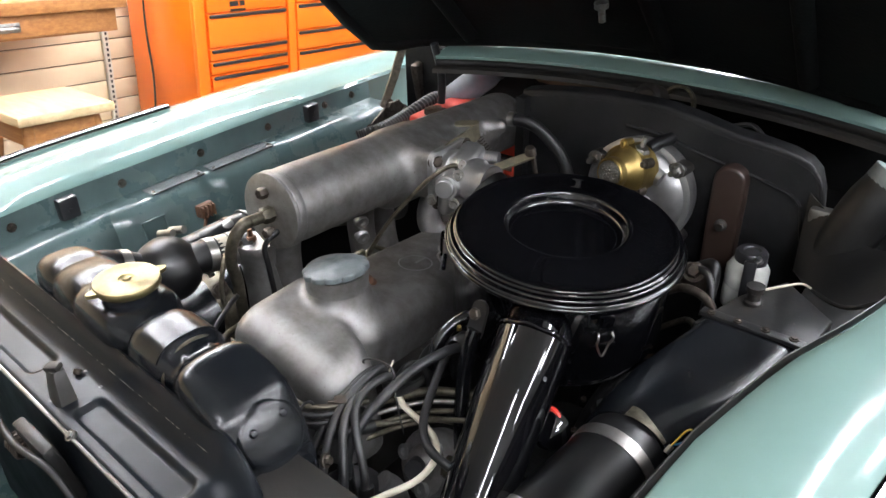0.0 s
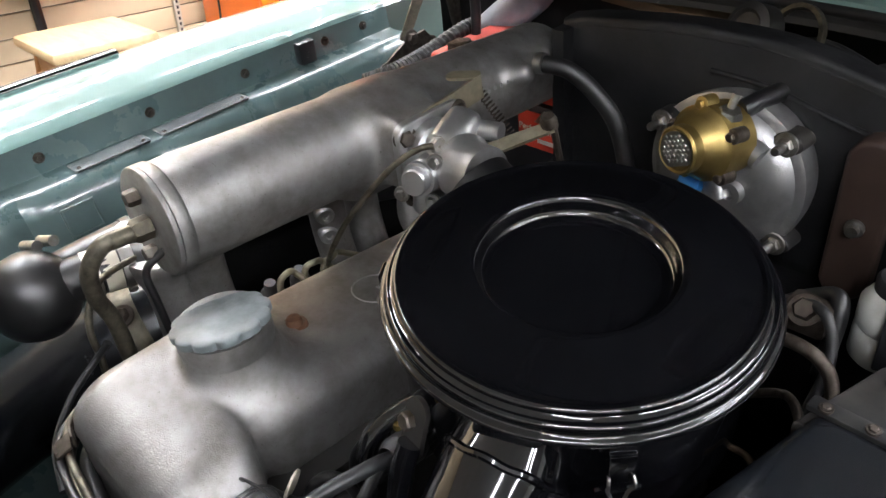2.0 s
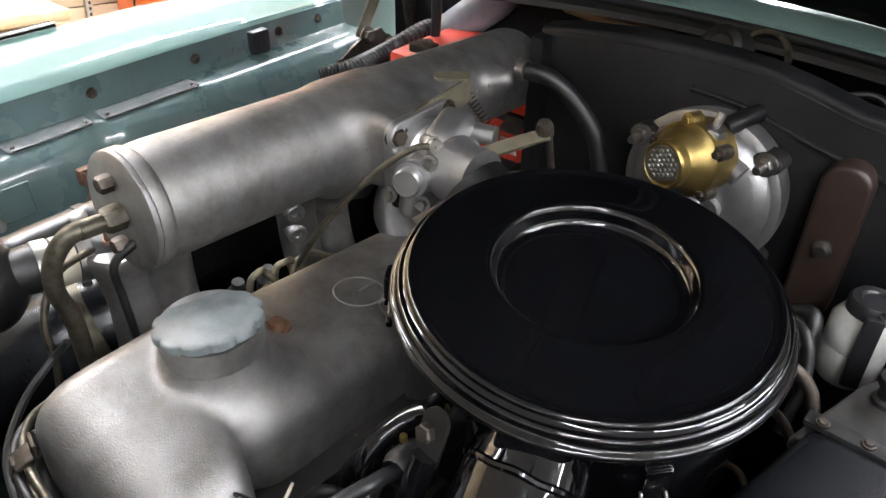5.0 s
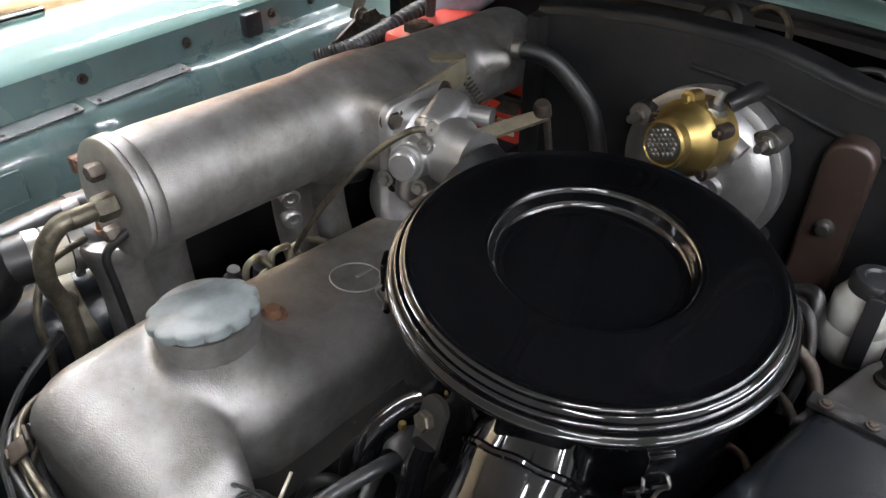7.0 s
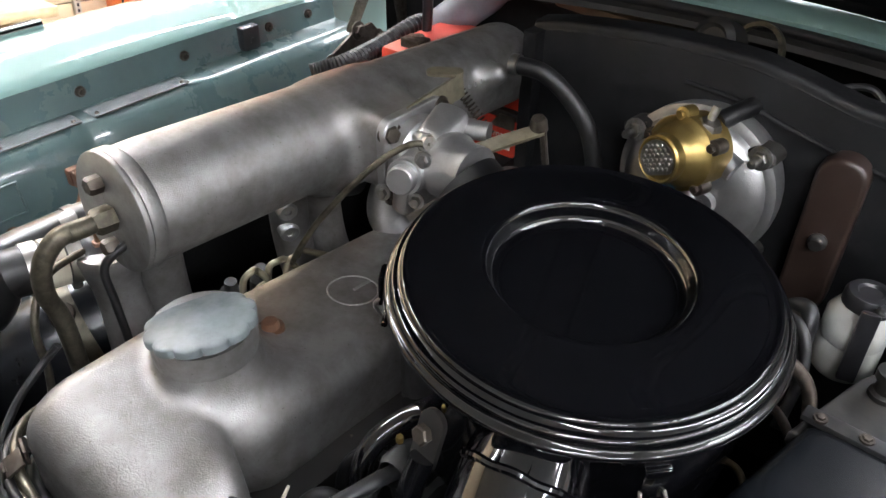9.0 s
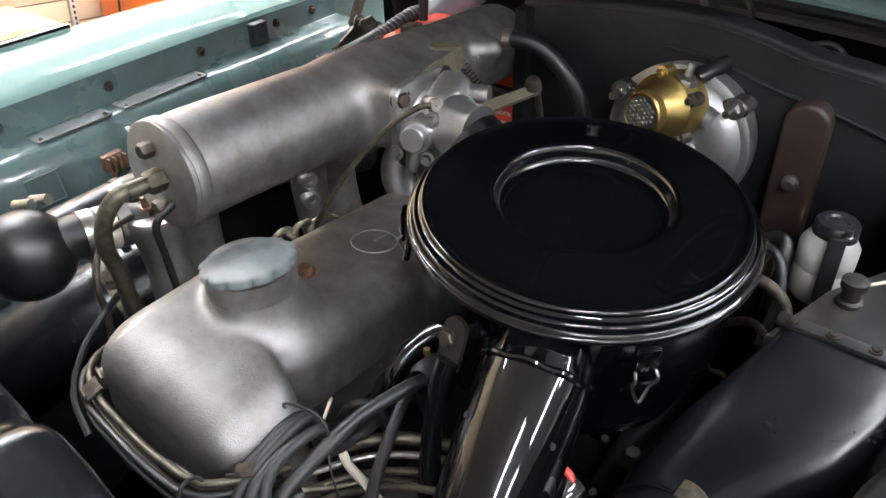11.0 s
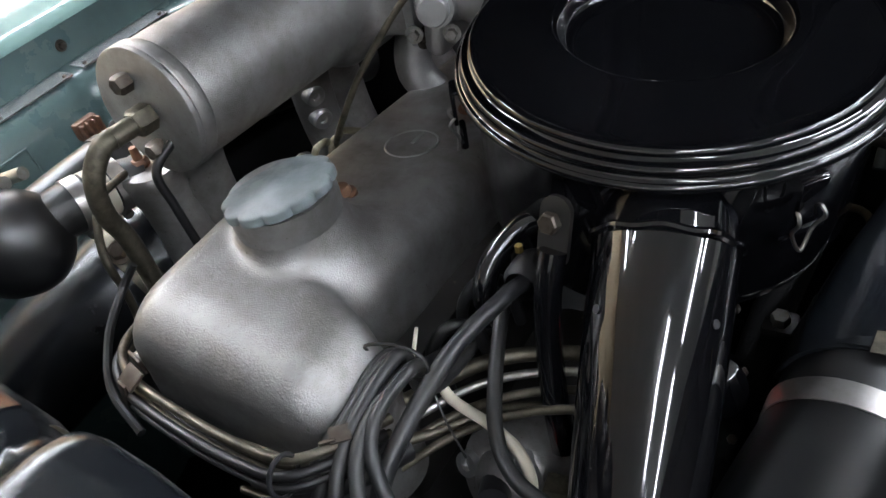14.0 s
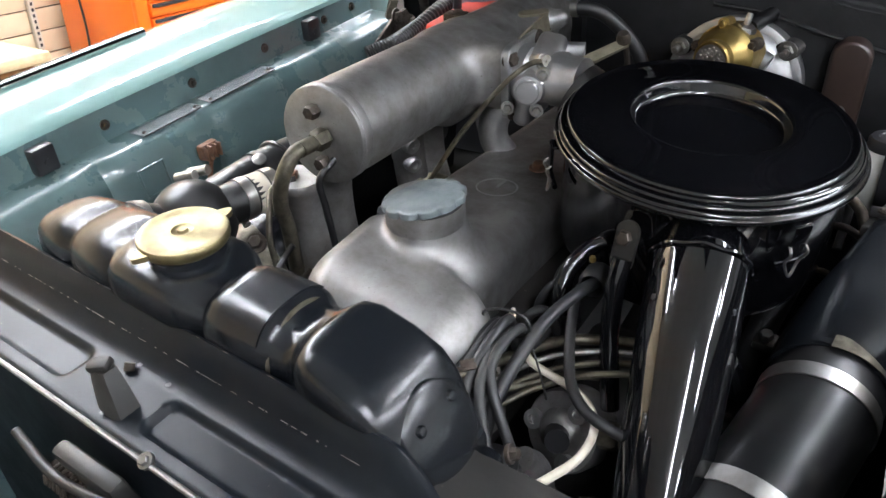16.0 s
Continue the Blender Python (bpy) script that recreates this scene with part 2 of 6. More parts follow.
def rounded(w, h, r, n=6):
    pts = []
    for cx, cy, a0 in ((w / 2 - r, h / 2 - r, 0), (-w / 2 + r, h / 2 - r, 90), (-w / 2 + r, -h / 2 + r, 180), (w / 2 - r, -h / 2 + r, 270)):
        for i in range(n + 1):
            a = radians(a0 + 90 * i / n)
            pts.append((cx + r * math.cos(a), cy + r * math.sin(a)))
    return pts


def hexbolt(p, n, r=0.007, h=0.006, washer=True):
    prof = [(0, h), (r * 0.82, h), (r, h * 0.8), (r, 0)]
    b = lathe(prof, 6, cap=False)
    if washer:
        b = merge(b, lathe([(0, 0.0015), (r * 1.45, 0.0015), (r * 1.5, 0.0005), (r * 1.5, -0.001)], 20, cap=False))
    return put_verts(b, frame_to(p, n))


def lerp(a, b, t):
    return a + (b - a) * t


def smooth01(t):
    t = max(0.0, min(1.0, t))
    return t * t * (3 - 2 * t)


# the car stands nose down; its things are laid out along the car and tipped with it
CAR = pose(0, 0, EYE, 6.0, 0, 0) @ pose(0, 0, -EYE)


def thing(name, label, category, group=""):
    ob = new(name)
    ob.empty_display_size = 0.05
    ob.matrix_basis = CAR
    return tagged(ob, label, category, group)


def room_thing(name, label, category, group=""):
    ob = thing(name, label, category, group)
    ob.matrix_basis = Matrix.Identity(4)
    return ob


# ---- garage ----
FLOOR_Z, CEIL_Z = 0.0, 2.9
structure(part("floor", box((0.5, 0.3, -0.05), (9.0, 9.0, 0.1)), CONCRETE), "sealed grey concrete garage floor", "floor")
structure(part("ceiling", box((0.5, 0.3, CEIL_Z + 0.05), (9.0, 9.0, 0.1)), CEIL), "white painted garage ceiling", "ceiling")
structure(part("wall_north", box((0.5, 4.85, 1.45), (9.0, 0.1, 2.9)), PLASTER), "pale painted garage wall", "wall")
structure(part("wall_south", box((0.5, -4.25, 1.45), (9.0, 0.1, 2.9)), WHITEWALL), "white painted garage wall", "wall")
structure(part("wall_east", box((5.05, 0.3, 1.45), (0.1, 9.0, 2.9)), WHITEWALL), "white painted garage wall", "wall")
wall_w = structure(part("wall_west", box((-3.66, 0.3, 1.45), (0.1, 9.0, 2.9)), GROOVE), "beige slatwall panelling with dark grooves", "wall")


def lamp_fixture(x, y, along="y", length=1.2):
    t = room_thing("ceiling_light", "white fluorescent batten with two bare tubes, placed out of view on the ceiling", "ceiling light", "ceiling lights")
    sx, sy = (0.16, length + 0.05) if along == "y" else (length + 0.05, 0.16)
    part("housing", box((x, y, CEIL_Z - 0.03), (sx, sy, 0.06), 0.008), CEIL, t)
    for d in (-0.045, 0.045):
        c = (x + d, y, CEIL_Z - 0.08) if along == "y" else (x, y + d, CEIL_Z - 0.08)
        a = Vector((0, length / 2, 0)) if along == "y" else Vector((length / 2, 0, 0))
        part("tube", tube([Vector(c) - a, Vector(c) + a], 0.016, 10), TUBE, t, "lit white fluorescent tube")
    return t


# unseen battens; the last seven are added to brighten manifold and cowl
for lx, ly in ((-1.9, 0.5), (-1.9, 2.0), (-2.9, 1.3), (0.75, -1.0), (2.1, 0.35), (2.0, -1.3), (1.15, -2.3), (1.1, 1.7), (2.6, 1.5), (-2.6, 0.3), (-3.1, 2.2), (-1.1, 3.4), (0.0, 3.4), (-0.6, 2.5), (0.5, 2.7), (-0.2, 2.1)):
    lamp_fixture(lx, ly)


# ---- car body ----
car = thing("car_body", "light sea-green classic car body with an open engine bay", "car")
CX = -0.572          # middle of the car
FL, FR = -1.072, -0.072
LZ = 0.905           # flange height
RISE = 0.045         # the other side stands this much higher


def edge_r(y):
    """Inner edge of the fender on the battery side, which sweeps outward to the rear."""
    pts = ((-0.2, -0.15), (0.2, -0.138), (0.40, -0.121), (0.48, -0.112), (0.615, -0.081), (0.705, -0.047), (0.77, -0.026), (0.85, -0.01), (1.0, 0.0), (2.0, 0.0))
    for (a, u), (b, v) in zip(pts, pts[1:]):
        if y <= b:
            return lerp(u, v, (y - a) / (b - a))
    return 0.0


def fender_panel(side):
    """The outer skin from the bolted flange over the crown and down."""
    loops = []
    for i in range(36):
        y = -0.15 + i * 0.052
        dip = -0.022 * smooth01((0.55 - y) / 0.6) - 0.035 * smooth01((y - 0.8) / 0.8)
        toe = 0.05 * smooth01((0.5 - y) / 0.55)
        row = []
        for dx, z in ((0.0, 0.930), (0.004, 0.936), (0.02, 0.943), (0.05, 0.953), (0.09, 0.960), (0.12, 0.958), (0.16, 0.945), (0.21, 0.915), (0.26, 0.86), (0.29, 0.78), (0.30, 0.65), (0.29, 0.45), (0.27, 0.25)):
            s = dx - toe
            zz = z + dip * (0.35 if dx < 0.02 else 1.0)
            row.append((FL - s, y, zz) if side < 0 else (edge_r(y) + dx, y, zz + RISE - 0.008))
        loops.append(row)
    return sheet(loops, 0.0016)


part("fender", fender_panel(-1), PAINT, car, "glossy sea-green front fender")
part("fender", fender_panel(1), PAINT, car, "glossy sea-green front fender")


def inner_panel(side):
    """Bolt flange, ledge and ribbed inner wing."""
    loops = []
    for i in range(91):
        y = -0.05 + i * 0.0135
        toe = 0.05 * smooth01((0.5 - y) / 0.55)
        rib = sum(math.exp(-((y - c) / 0.011) ** 2) for c in (0.515, 0.70, 0.86))
        row = []
        for dx, z in ((0.003, 0.929), (0.0, 0.915), (-0.001, 0.9), (-0.004, 0.888), (-0.014, 0.886), (-0.035, 0.886), (-0.046, 0.883), (-0.056, 0.872), (-0.062, 0.855), (-0.068, 0.82), (-0.075, 0.77), (-0.09, 0.70), (-0.12, 0.58), (-0.14, 0.42)):
            k = 0.0 if z > 0.884 else 1.0
            s = -dx * (1.0 if side < 0 else 0.4) + toe - 0.010 * rib * k
            zz = z
            row.append((FL + s, y, zz) if side < 0 else (edge_r(y) - 0.004 - (s - toe), y, zz + RISE))
        loops.append(row)
    return sheet(loops, 0.0014)


part("inner_fender", inner_panel(-1), INNER, car, "dusty green inner fender with pressed ribs, shade put into its colour")
part("inner_fender", inner_panel(1), DUSTY, car, "grimy dark inner fender")
for y in (0.392, 0.572, 0.725, 0.879, 1.03, 1.11):
    x = FL + 0.002 + 0.05 * smooth01((0.5 - y) / 0.55)
    part("bolt", hexbolt((x, y, LZ + 0.004), (1, 0, 0), 0.0048, 0.005), BOLT, car)
for y0, y1 in ((0.595, 0.70), (0.715, 0.855)):
    p = part("mounting_plate", plate(rounded(0.030, y1 - y0, 0.004), 0.002, pose(FL + 0.027, (y0 + y1) / 2, 0.8885)), SILVER, car, "bare silver strip riveted to the ledge")
    for yy in (y0 + 0.008, y1 - 0.008):
        part("rivet", lathe([(0, 0.0018), (0.002, 0.0015), (0.003, 0)], 10, pose(FL + 0.034, yy, 0.8905), cap=False), BOLT, p)
part("mounting_plate", plate(rounded(0.022, 0.12, 0.004), 0.002, pose(-0.064, 0.70, 0.892 + RISE, 0, 0, -20)), WORN, car, "bare silver strip on the ledge")
for y in (0.475, 0.985):
    bm = merge(box((FL + 0.010, y, 0.908), (0.016, 0.03, 0.034), 0.003), lathe([(0.0, 0.001), (0.0045, 0.001), (0.0045, 0)], 12, frame_to((FL + 0.0185, y, 0.905), (1, 0, 0)), cap=False))
    part("rubber_buffer", bm, DARKTRIM, car, "black hood buffer bracket")
# the chrome strip on the fender's crown
for sx, zz in ((-1, 0.0), (1, RISE - 0.008)):
    pts = []
    for i in range(10):
        y = -0.1 + i * 0.0945
        dip = -0.022 * smooth01((0.55 - y) / 0.6)
        toe = 0.05 * smooth01((0.5 - y) / 0.55)
        x = FL - 0.108 + toe if sx < 0 else edge_r(y) + 0.130
        pts.append((x, y, (0.963 if sx < 0 else 0.953) + dip + zz))
    part("chrome_strip", tube(pts, 0.006, 10), CHROME, car, "chrome fender strip")
    part("strip_seal", tube([(p[0] - sx * -0.012 if sx < 0 else p[0] - 0.012, p[1], p[2] - 0.001) for p in pts], 0.005, 8), DARKTRIM, car, "black strip beside the chrome")

# firewall with its lining; the upper edge arches and falls to the side
FWY = 1.04
top = ((-0.616, 1.016), (-0.58, 1.024), (-0.538, 1.029), (-0.49, 1.034), (-0.443, 1.036), (-0.40, 1.036), (-0.364, 1.034), (-0.32, 1.026), (-0.27, 1.014), (-0.225, 1.009), (-0.193, 1.004), (-0.168, 0.995), (-0.153, 0.982), (-0.143, 0.955), (-0.135, 0.90), (-0.13, 0.84))
outline = [(x, z) for x, z in top] + [(-0.13, 0.55), (-0.616, 0.55)]
part("firewall", plate(outline, 0.03, pose(0, FWY + 0.03, 0, 90, 0, 0), 0.006), LINING, car, "firewall lined with matt black insulation")
part("firewall_rib", plate([(-0.60, 0.0), (-0.616, 0.0), (-0.616, 0.46), (-0.60, 0.46)], 0.02, pose(0, FWY + 0.001, 0.55, 90, 0, 0)), LINING, car)
lip = [(x, FWY + 0.004, z - 0.010) for x, z in top]
part("firewall_edge", tube(lip, 0.0045, 8, 3), LINING, car, "rolled black edge of the lining")
part("pressed_bead", tube([(-0.43, FWY - 0.001, 0.995), (-0.37, FWY - 0.001, 0.990), (-0.30, FWY - 0.001, 0.972), (-0.22, FWY - 0.001, 0.955), (-0.17, FWY - 0.001, 0.935), (-0.155, FWY - 0.001, 0.88)], 0.003, 8, 6), LINING, car, "raised bead pressed in the lining")
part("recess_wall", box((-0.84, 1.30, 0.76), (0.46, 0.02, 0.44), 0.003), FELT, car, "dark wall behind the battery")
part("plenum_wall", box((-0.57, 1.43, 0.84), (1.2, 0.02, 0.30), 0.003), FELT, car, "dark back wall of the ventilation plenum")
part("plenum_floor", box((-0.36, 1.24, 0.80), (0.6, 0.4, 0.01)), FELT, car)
part("battery_tray", box((-0.84, 1.16, 0.66), (0.42, 0.30, 0.012), 0.003), DUSTY, car)
# unseen black panels added so the lit floor doesn't show through the bay
part("floor_blind", box((-0.57, 0.6, 0.30), (1.0, 1.7, 0.02)), FELT, car, "black panel added below the engine to hide the pale floor")
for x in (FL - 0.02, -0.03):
    part("inner_apron", box((x, 0.6, 0.50), (0.01, 1.7, 0.42)), FELT, car, "black panel added below the inner fender to close the gap")
part("rear_blind", box((-0.55, 1.10, 0.45), (1.0, 0.02, 0.34)), FELT, car, "black panel added below the firewall to close the gap")
# filler added to keep bright background out of the gap by the fender
part("ledge_filler", box((-0.055, 0.93, 0.80), (0.16, 0.40, 0.02), 0.004), DUSTY, car, "dark filler panel added below the flap")
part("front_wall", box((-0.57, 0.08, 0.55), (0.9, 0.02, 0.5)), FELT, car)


# cowl panel arching across behind the bay
def cowl_y(x):
    return 1.285 - 0.55 * abs(x + 0.45) ** 2.2


cow, seal = [], []
for i in range(49):
    x = -0.905 + i * 0.0185
    y = cowl_y(x)
    z = 1.004 - 0.03 * abs(x - CX) ** 2
    cow.append([(x, y, z - 0.012), (x, y - 0.002, z - 0.004), (x, y + 0.006, z), (x, y + 0.03, z + 0.006), (x, y + 0.09, z + 0.010), (x, y + 0.25, z + 0.05), (x, y + 0.5, z + 0.05)])
    seal.append((x, y + 0.002, z - 0.017))
part("cowl", sheet(cow, 0.0015), PAINT, car, "sea-green cowl panel with a curved front edge")
part("cowl_seal", tube(seal, 0.008, 10, 2), RUBBER, car, "black rubber seal under the cowl edge")
gut = [[(p[0], p[1] - 0.004, p[2] - 0.006), (p[0], p[1] - 0.008, p[2] - 0.009), (p[0], p[1] - 0.014, p[2] - 0.011), (p[0], p[1] - 0.016, p[2] - 0.018)] for p in seal]
part("cowl_gutter", sheet(gut, 0.0015), DUSTY, car, "dark gutter in front of the cowl")

# hood, propped open
hood = thing("hood", "open car hood with a matt black underside, green outside", "car hood")
HA = radians(42)


def hood_at(x, s, lift=0.0):
    """A place on the hood: across, and up along it from the hinge."""
    arch = -0.008 * ((x - CX) / 0.5) ** 2
    y = cowl_y(x) + 0.038 + 0.02 * max(0, s)
    return (x, y - s * math.cos(HA) + (lift + arch) * math.sin(HA), 1.022 - 0.05 * abs(x - CX) ** 2 + s * math.sin(HA) + (lift + arch) * math.cos(HA))


def hood_sheet(lift, margin):
    return sheet([[hood_at(CX + (0.475 - margin) * (i / 12 * 2 - 1), margin + (1.12 - 2 * margin) * j / 14, lift) for j in range(15)] for i in range(13)], 0.0016)


part("inner_panel", hood_sheet(0.0, 0.02), FELT, hood, "matt black hood underside")
part("outer_skin", hood_sheet(0.022, 0.0), PAINT, hood, "glossy sea-green hood skin")
rimpts = [hood_at(CX - 0.465, 1.1 * (1 - i / 6), 0.012) for i in range(7)] + [hood_at(CX - 0.465 + 0.93 * i / 12, 0.006, 0.012) for i in range(1, 12)] + [hood_at(CX + 0.465, 1.1 * i / 6, 0.012) for i in range(7)]
part("hood_rim", tube(rimpts, 0.019, 10, 2), FELT, hood, "folded black hood edge")
for x in (CX - 0.27, CX + 0.10, CX + 0.34):
    part("hood_rib", tube([hood_at(x, 0.04, -0.006), hood_at(x, 1.05, -0.006)], 0.016, 10), FELT, hood, "pressed stiffening rib")
part("hood_catch", lathe([(0, 0.035), (0.006, 0.035), (0.006, 0.012), (0.012, 0.010), (0.012, 0)], 14, frame_to(hood_at(-0.552, 0.19, -0.012), (0, 0.3, -1)), cap=False), STEEL, hood, "small metal catch pin")


# ---- engine: valve cover ----
def blend(a, b, k):
    """Smooth union of two distance fields."""
    h = np.maximum(k - np.abs(a - b), 0) / k
    return np.minimum(a, b) - h * h * k / 4


def rounded_box(p, c, half, r):
    q = np.abs(p - np.array(c)) - (np.array(half) - r)
    return np.linalg.norm(np.maximum(q, 0), axis=-1) + np.minimum(q.max(axis=-1), 0) - r


def cast_skin(origins, dirs, field, steps=70):
    """Walks outward from inside a casting until its skin is met."""
    t = np.full(origins.shape[:-1], 0.002)
    for _ in range(steps):
        t = np.clip(t - 0.75 * field(origins + dirs * t[..., None]), 0.0, 0.4)
    return origins + dirs * t[..., None]


def cover_field(p):
    x, y, z = p[..., 0], p[..., 1], p[..., 2]
    wide = 1 + 2.2 * np.clip(0.905 - z, -0.03, 0.1)
    lobe_p = np.stack(((x + 0.541) / wide, (y - 0.495) * 0.68, z + 0.20 * np.maximum(x + 0.595, 0)), -1)
    lobe = rounded_box(lobe_p, (0, 0, 0.822), (0.0830, 0.0600, 0.1070), 0.0310)
    cut = (x + 0.535) * 0.34 + (y - 0.508) * 0.94
    lobe = -blend(-lobe, -cut, 0.022)
    rear_p = np.stack((x + 0.563 - 0.02 * (y - 0.6), y, z + 0.105 * (y - 0.585)), -1)
    rear = rounded_box(rear_p, (0, 0.76, 0.78), (0.074, 0.262, 0.1135), 0.026)
    shoulder = rounded_box(p, (-0.566, 0.535, 0.79), (0.060, 0.045, 0.106), 0.028)
    neck = np.maximum(np.hypot(x + 0.552, y - 0.524) - 0.0352 - 0.25 * np.clip(0.935 - z, 0, 0.036) - 4.0 * np.clip(0.935 - z, 0, 0.036) ** 2, z - 0.951)
    return blend(blend(blend(rear, shoulder, 0.03), lobe, 0.010), neck, 0.010)


def cover():
    ang = np.linspace(-0.12, math.pi + 0.12, 121)
    rows_o, rows_d = [], []
    for b in np.linspace(math.pi / 2, 0, 34)[:-1]:
        rows_o.append(np.tile((-0.560, 0.462, 0.800), (121, 1)))
        rows_d.append(np.stack((math.cos(b) * np.cos(ang), np.full(121, -math.sin(b)), math.cos(b) * np.sin(ang)), -1))
    for i in range(120):
        y = 0.462 + 0.545 * (i / 119) ** 1.45
        rows_o.append(np.tile((-0.560, y, 0.800 - 0.06 * max(0, y - 0.6)), (121, 1)))
        rows_d.append(np.stack((np.cos(ang), np.zeros(121), np.sin(ang)), -1))
    skin = cast_skin(np.array(rows_o), np.array(rows_d), cover_field)
    return loft([[tuple(q) for q in row] for row in skin], caps=False)


engine_cover = thing("valve_cover", "cast aluminium engine valve cover with a raised front", "valve cover")
part("cover", cover(), ALU, engine_cover)
NECK = Vector((-0.552, 0.524, 0.0))
part("filler_neck", lathe([(0.0352, 0.925), (0.0368, 0.932), (0.0372, 0.940), (0.0368, 0.9515), (0, 0.9515)], 48, pose(NECK.x, NECK.y, 0)), ALU, engine_cover, "machined rim of the oil filler neck")


def scalloped_cap():
    bm = bmesh.new()
    seg = 120
    prof = [(0.0, 0.0068, 0), (0.0165, 0.0070, 0), (0.0175, 0.0062, 0), (0.0330, 0.0058, 0.1), (0.0362, 0.0052, 0.9), (0.0378, 0.0044, 1.4), (0.0382, 0.0036, 1.5), (0.0380, -0.0015, 1.5), (0.036, -0.003, 1.0)]
    rings = []
    for r, z, k in prof:
        rings.append([bm.verts.new(((r + k * 0.0022 * abs(math.cos(6 * 2 * math.pi * i / seg)) ** 0.6 - k * 0.0014) * math.cos(2 * math.pi * i / seg),
                                    (r + k * 0.0022 * abs(math.cos(6 * 2 * math.pi * i / seg)) ** 0.6 - k * 0.0014) * math.sin(2 * math.pi * i / seg), z)) for i in range(seg)] if r else [bm.verts.new((0, 0, z))])
    for a, b in zip(rings, rings[1:]):
        for i in range(seg):
            j = (i + 1) % seg
            if len(a) == 1:
                bm.faces.new((a[0], b[i], b[j]))
            else:
                bm.faces.new((a[i], a[j], b[j], b[i]))
    bm.faces.new(rings[-1])
    return bm


part("oil_cap", put_verts(scalloped_cap(), pose(NECK.x, NECK.y, 0.9505, -4.5, -8.5, 10)), CAPGREY, engine_cover, "blue-grey scalloped oil filler cap")
for x, y in ((-0.566, 0.590), (-0.539, 0.745)):
    part("cover_bolt", merge(lathe([(0, 0.008), (0.006, 0.0075), (0.0075, 0.004), (0.0075, 0)], 20, cap=False), lathe([(0, 0.0015), (0.011, 0.001), (0.0115, -0.002)], 20, cap=False)), COPPER, engine_cover, "brownish domed cover bolt").matrix_basis = pose(x, y, 0.8945 - 0.105 * (y - 0.589))
star_m = pose(-0.557, 0.675, 0.8848, -6.0, 0, 0)
star = part("emblem", put_verts(lathe([(0.0215, 0), (0.0225, 0.0008), (0.0235, 0)], 48, cap=False), star_m), ALU_BRIGHT, engine_cover, "thin raised ring cast in the cover")
part("emblem_mark", box((0, 0, 0), (0.003, 0.02, 0.001)), ALU_BRIGHT, star).matrix_basis = star_m @ pose(0, 0.011, 0, 0, 0, 0)
block = thing("engine_block", "dark engine block and cylinder head under the cover", "engine block")
# slab added to turn the lit void under the manifold black
part("gap_blind", box((-0.845, 0.80, 0.70), (0.012, 0.52, 0.32), 0.004, (0, 8, 0)), FELT, block, "black slab added to darken the gap beside the manifold")
part("head", box((-0.560, 0.73, 0.745), (0.19, 0.52, 0.13), 0.012, (-6, 0, 0)), DUSTY, block, "dark cylinder head")
part("crankcase", box((-0.545, 0.72, 0.47), (0.22, 0.56, 0.34), 0.03), DUSTY, block)
part("front_cover", box((-0.555, 0.455, 0.62), (0.17, 0.05, 0.36), 0.02), DUSTY, block)

# ---- intake plenum ----
plenum = thing("intake_manifold", "cast aluminium tubular intake manifold lying beside the engine", "intake manifold")
PA, PB = Vector((-0.676, 0.545, 0.983)), Vector((-0.662, 1.080, 0.950))
PD = (PB - PA).normalized()
PM = frame_to(PA, PD)
L = (PB - PA).length


def plenum_field(p):
    """Tube with the branch to the throttle and the hose boss, in the tube's own frame (across, up, along)."""
    u, v, w = p[..., 0], p[..., 1], p[..., 2]
    r = 0.0482 + 0.0012 * np.clip((w - 0.012) / 0.02, 0, 1) - 0.0005 * np.clip((w - 0.25) / 0.2, 0, 1)
    tube_d = np.hypot(u, v) - r
    over = np.maximum(w - (L - 0.04), 0)
    tube_d = np.where(over > 0, np.sqrt((np.hypot(u, v) / r) ** 2 + (over / 0.045) ** 2) * 0.045 - 0.045, tube_d)
    branch = rounded_box(p, (0.03, 0.002, 0.245), (0.06, 0.036, 0.037), 0.014)
    k = np.clip((u * 0.92 + v * 0.38) / 0.063, 0, 1.0)
    boss = np.sqrt((u - 0.92 * 0.063 * k) ** 2 + (v - 0.38 * 0.063 * k) ** 2 + (w - 0.415) ** 2) - (0.030 - 0.018 * k)
    pad = rounded_box(p, (0.0, -0.03, 0.245), (0.03, 0.03, 0.06), 0.02)
    return blend(blend(blend(tube_d, branch, 0.024), boss, 0.014), pad, 0.02)


def plenum_skin():
    n = 168
    ang = np.linspace(0, 2 * math.pi, n, endpoint=False)
    ws = [0.0125 + 0.0045 * i for i in range(36)] + [0.176 + 0.0017 * i for i in range(74)] + [0.303 + 0.0035 * i for i in range(int((L - 0.3035) / 0.0035))] + [L - 0.0004]
    o = np.array([np.tile((0, 0, w), (n, 1)) for w in ws])
    d = np.array([np.stack((np.cos(ang), np.sin(ang), np.zeros(n)), -1) for _ in ws])
    return loft([[PA + side * q[0] + up * q[1] + PD * q[2] for q in row] for row in cast_skin(o, d, plenum_field).tolist()])


up = (Vector((0, 0, 1)) - PD * PD.z).normalized()
side = up.cross(-PD).normalized()
part("plenum", plenum_skin(), ALU, plenum)
part("end_flange", lathe([(0.0482, 0.014), (0.0492, 0.0125), (0.0503, 0.0105), (0.0503, 0.0025), (0.0495, 0.0012), (0.0482, 0.0012)], 64, PM, cap=False), ALU, plenum, "turned flange of the tube")
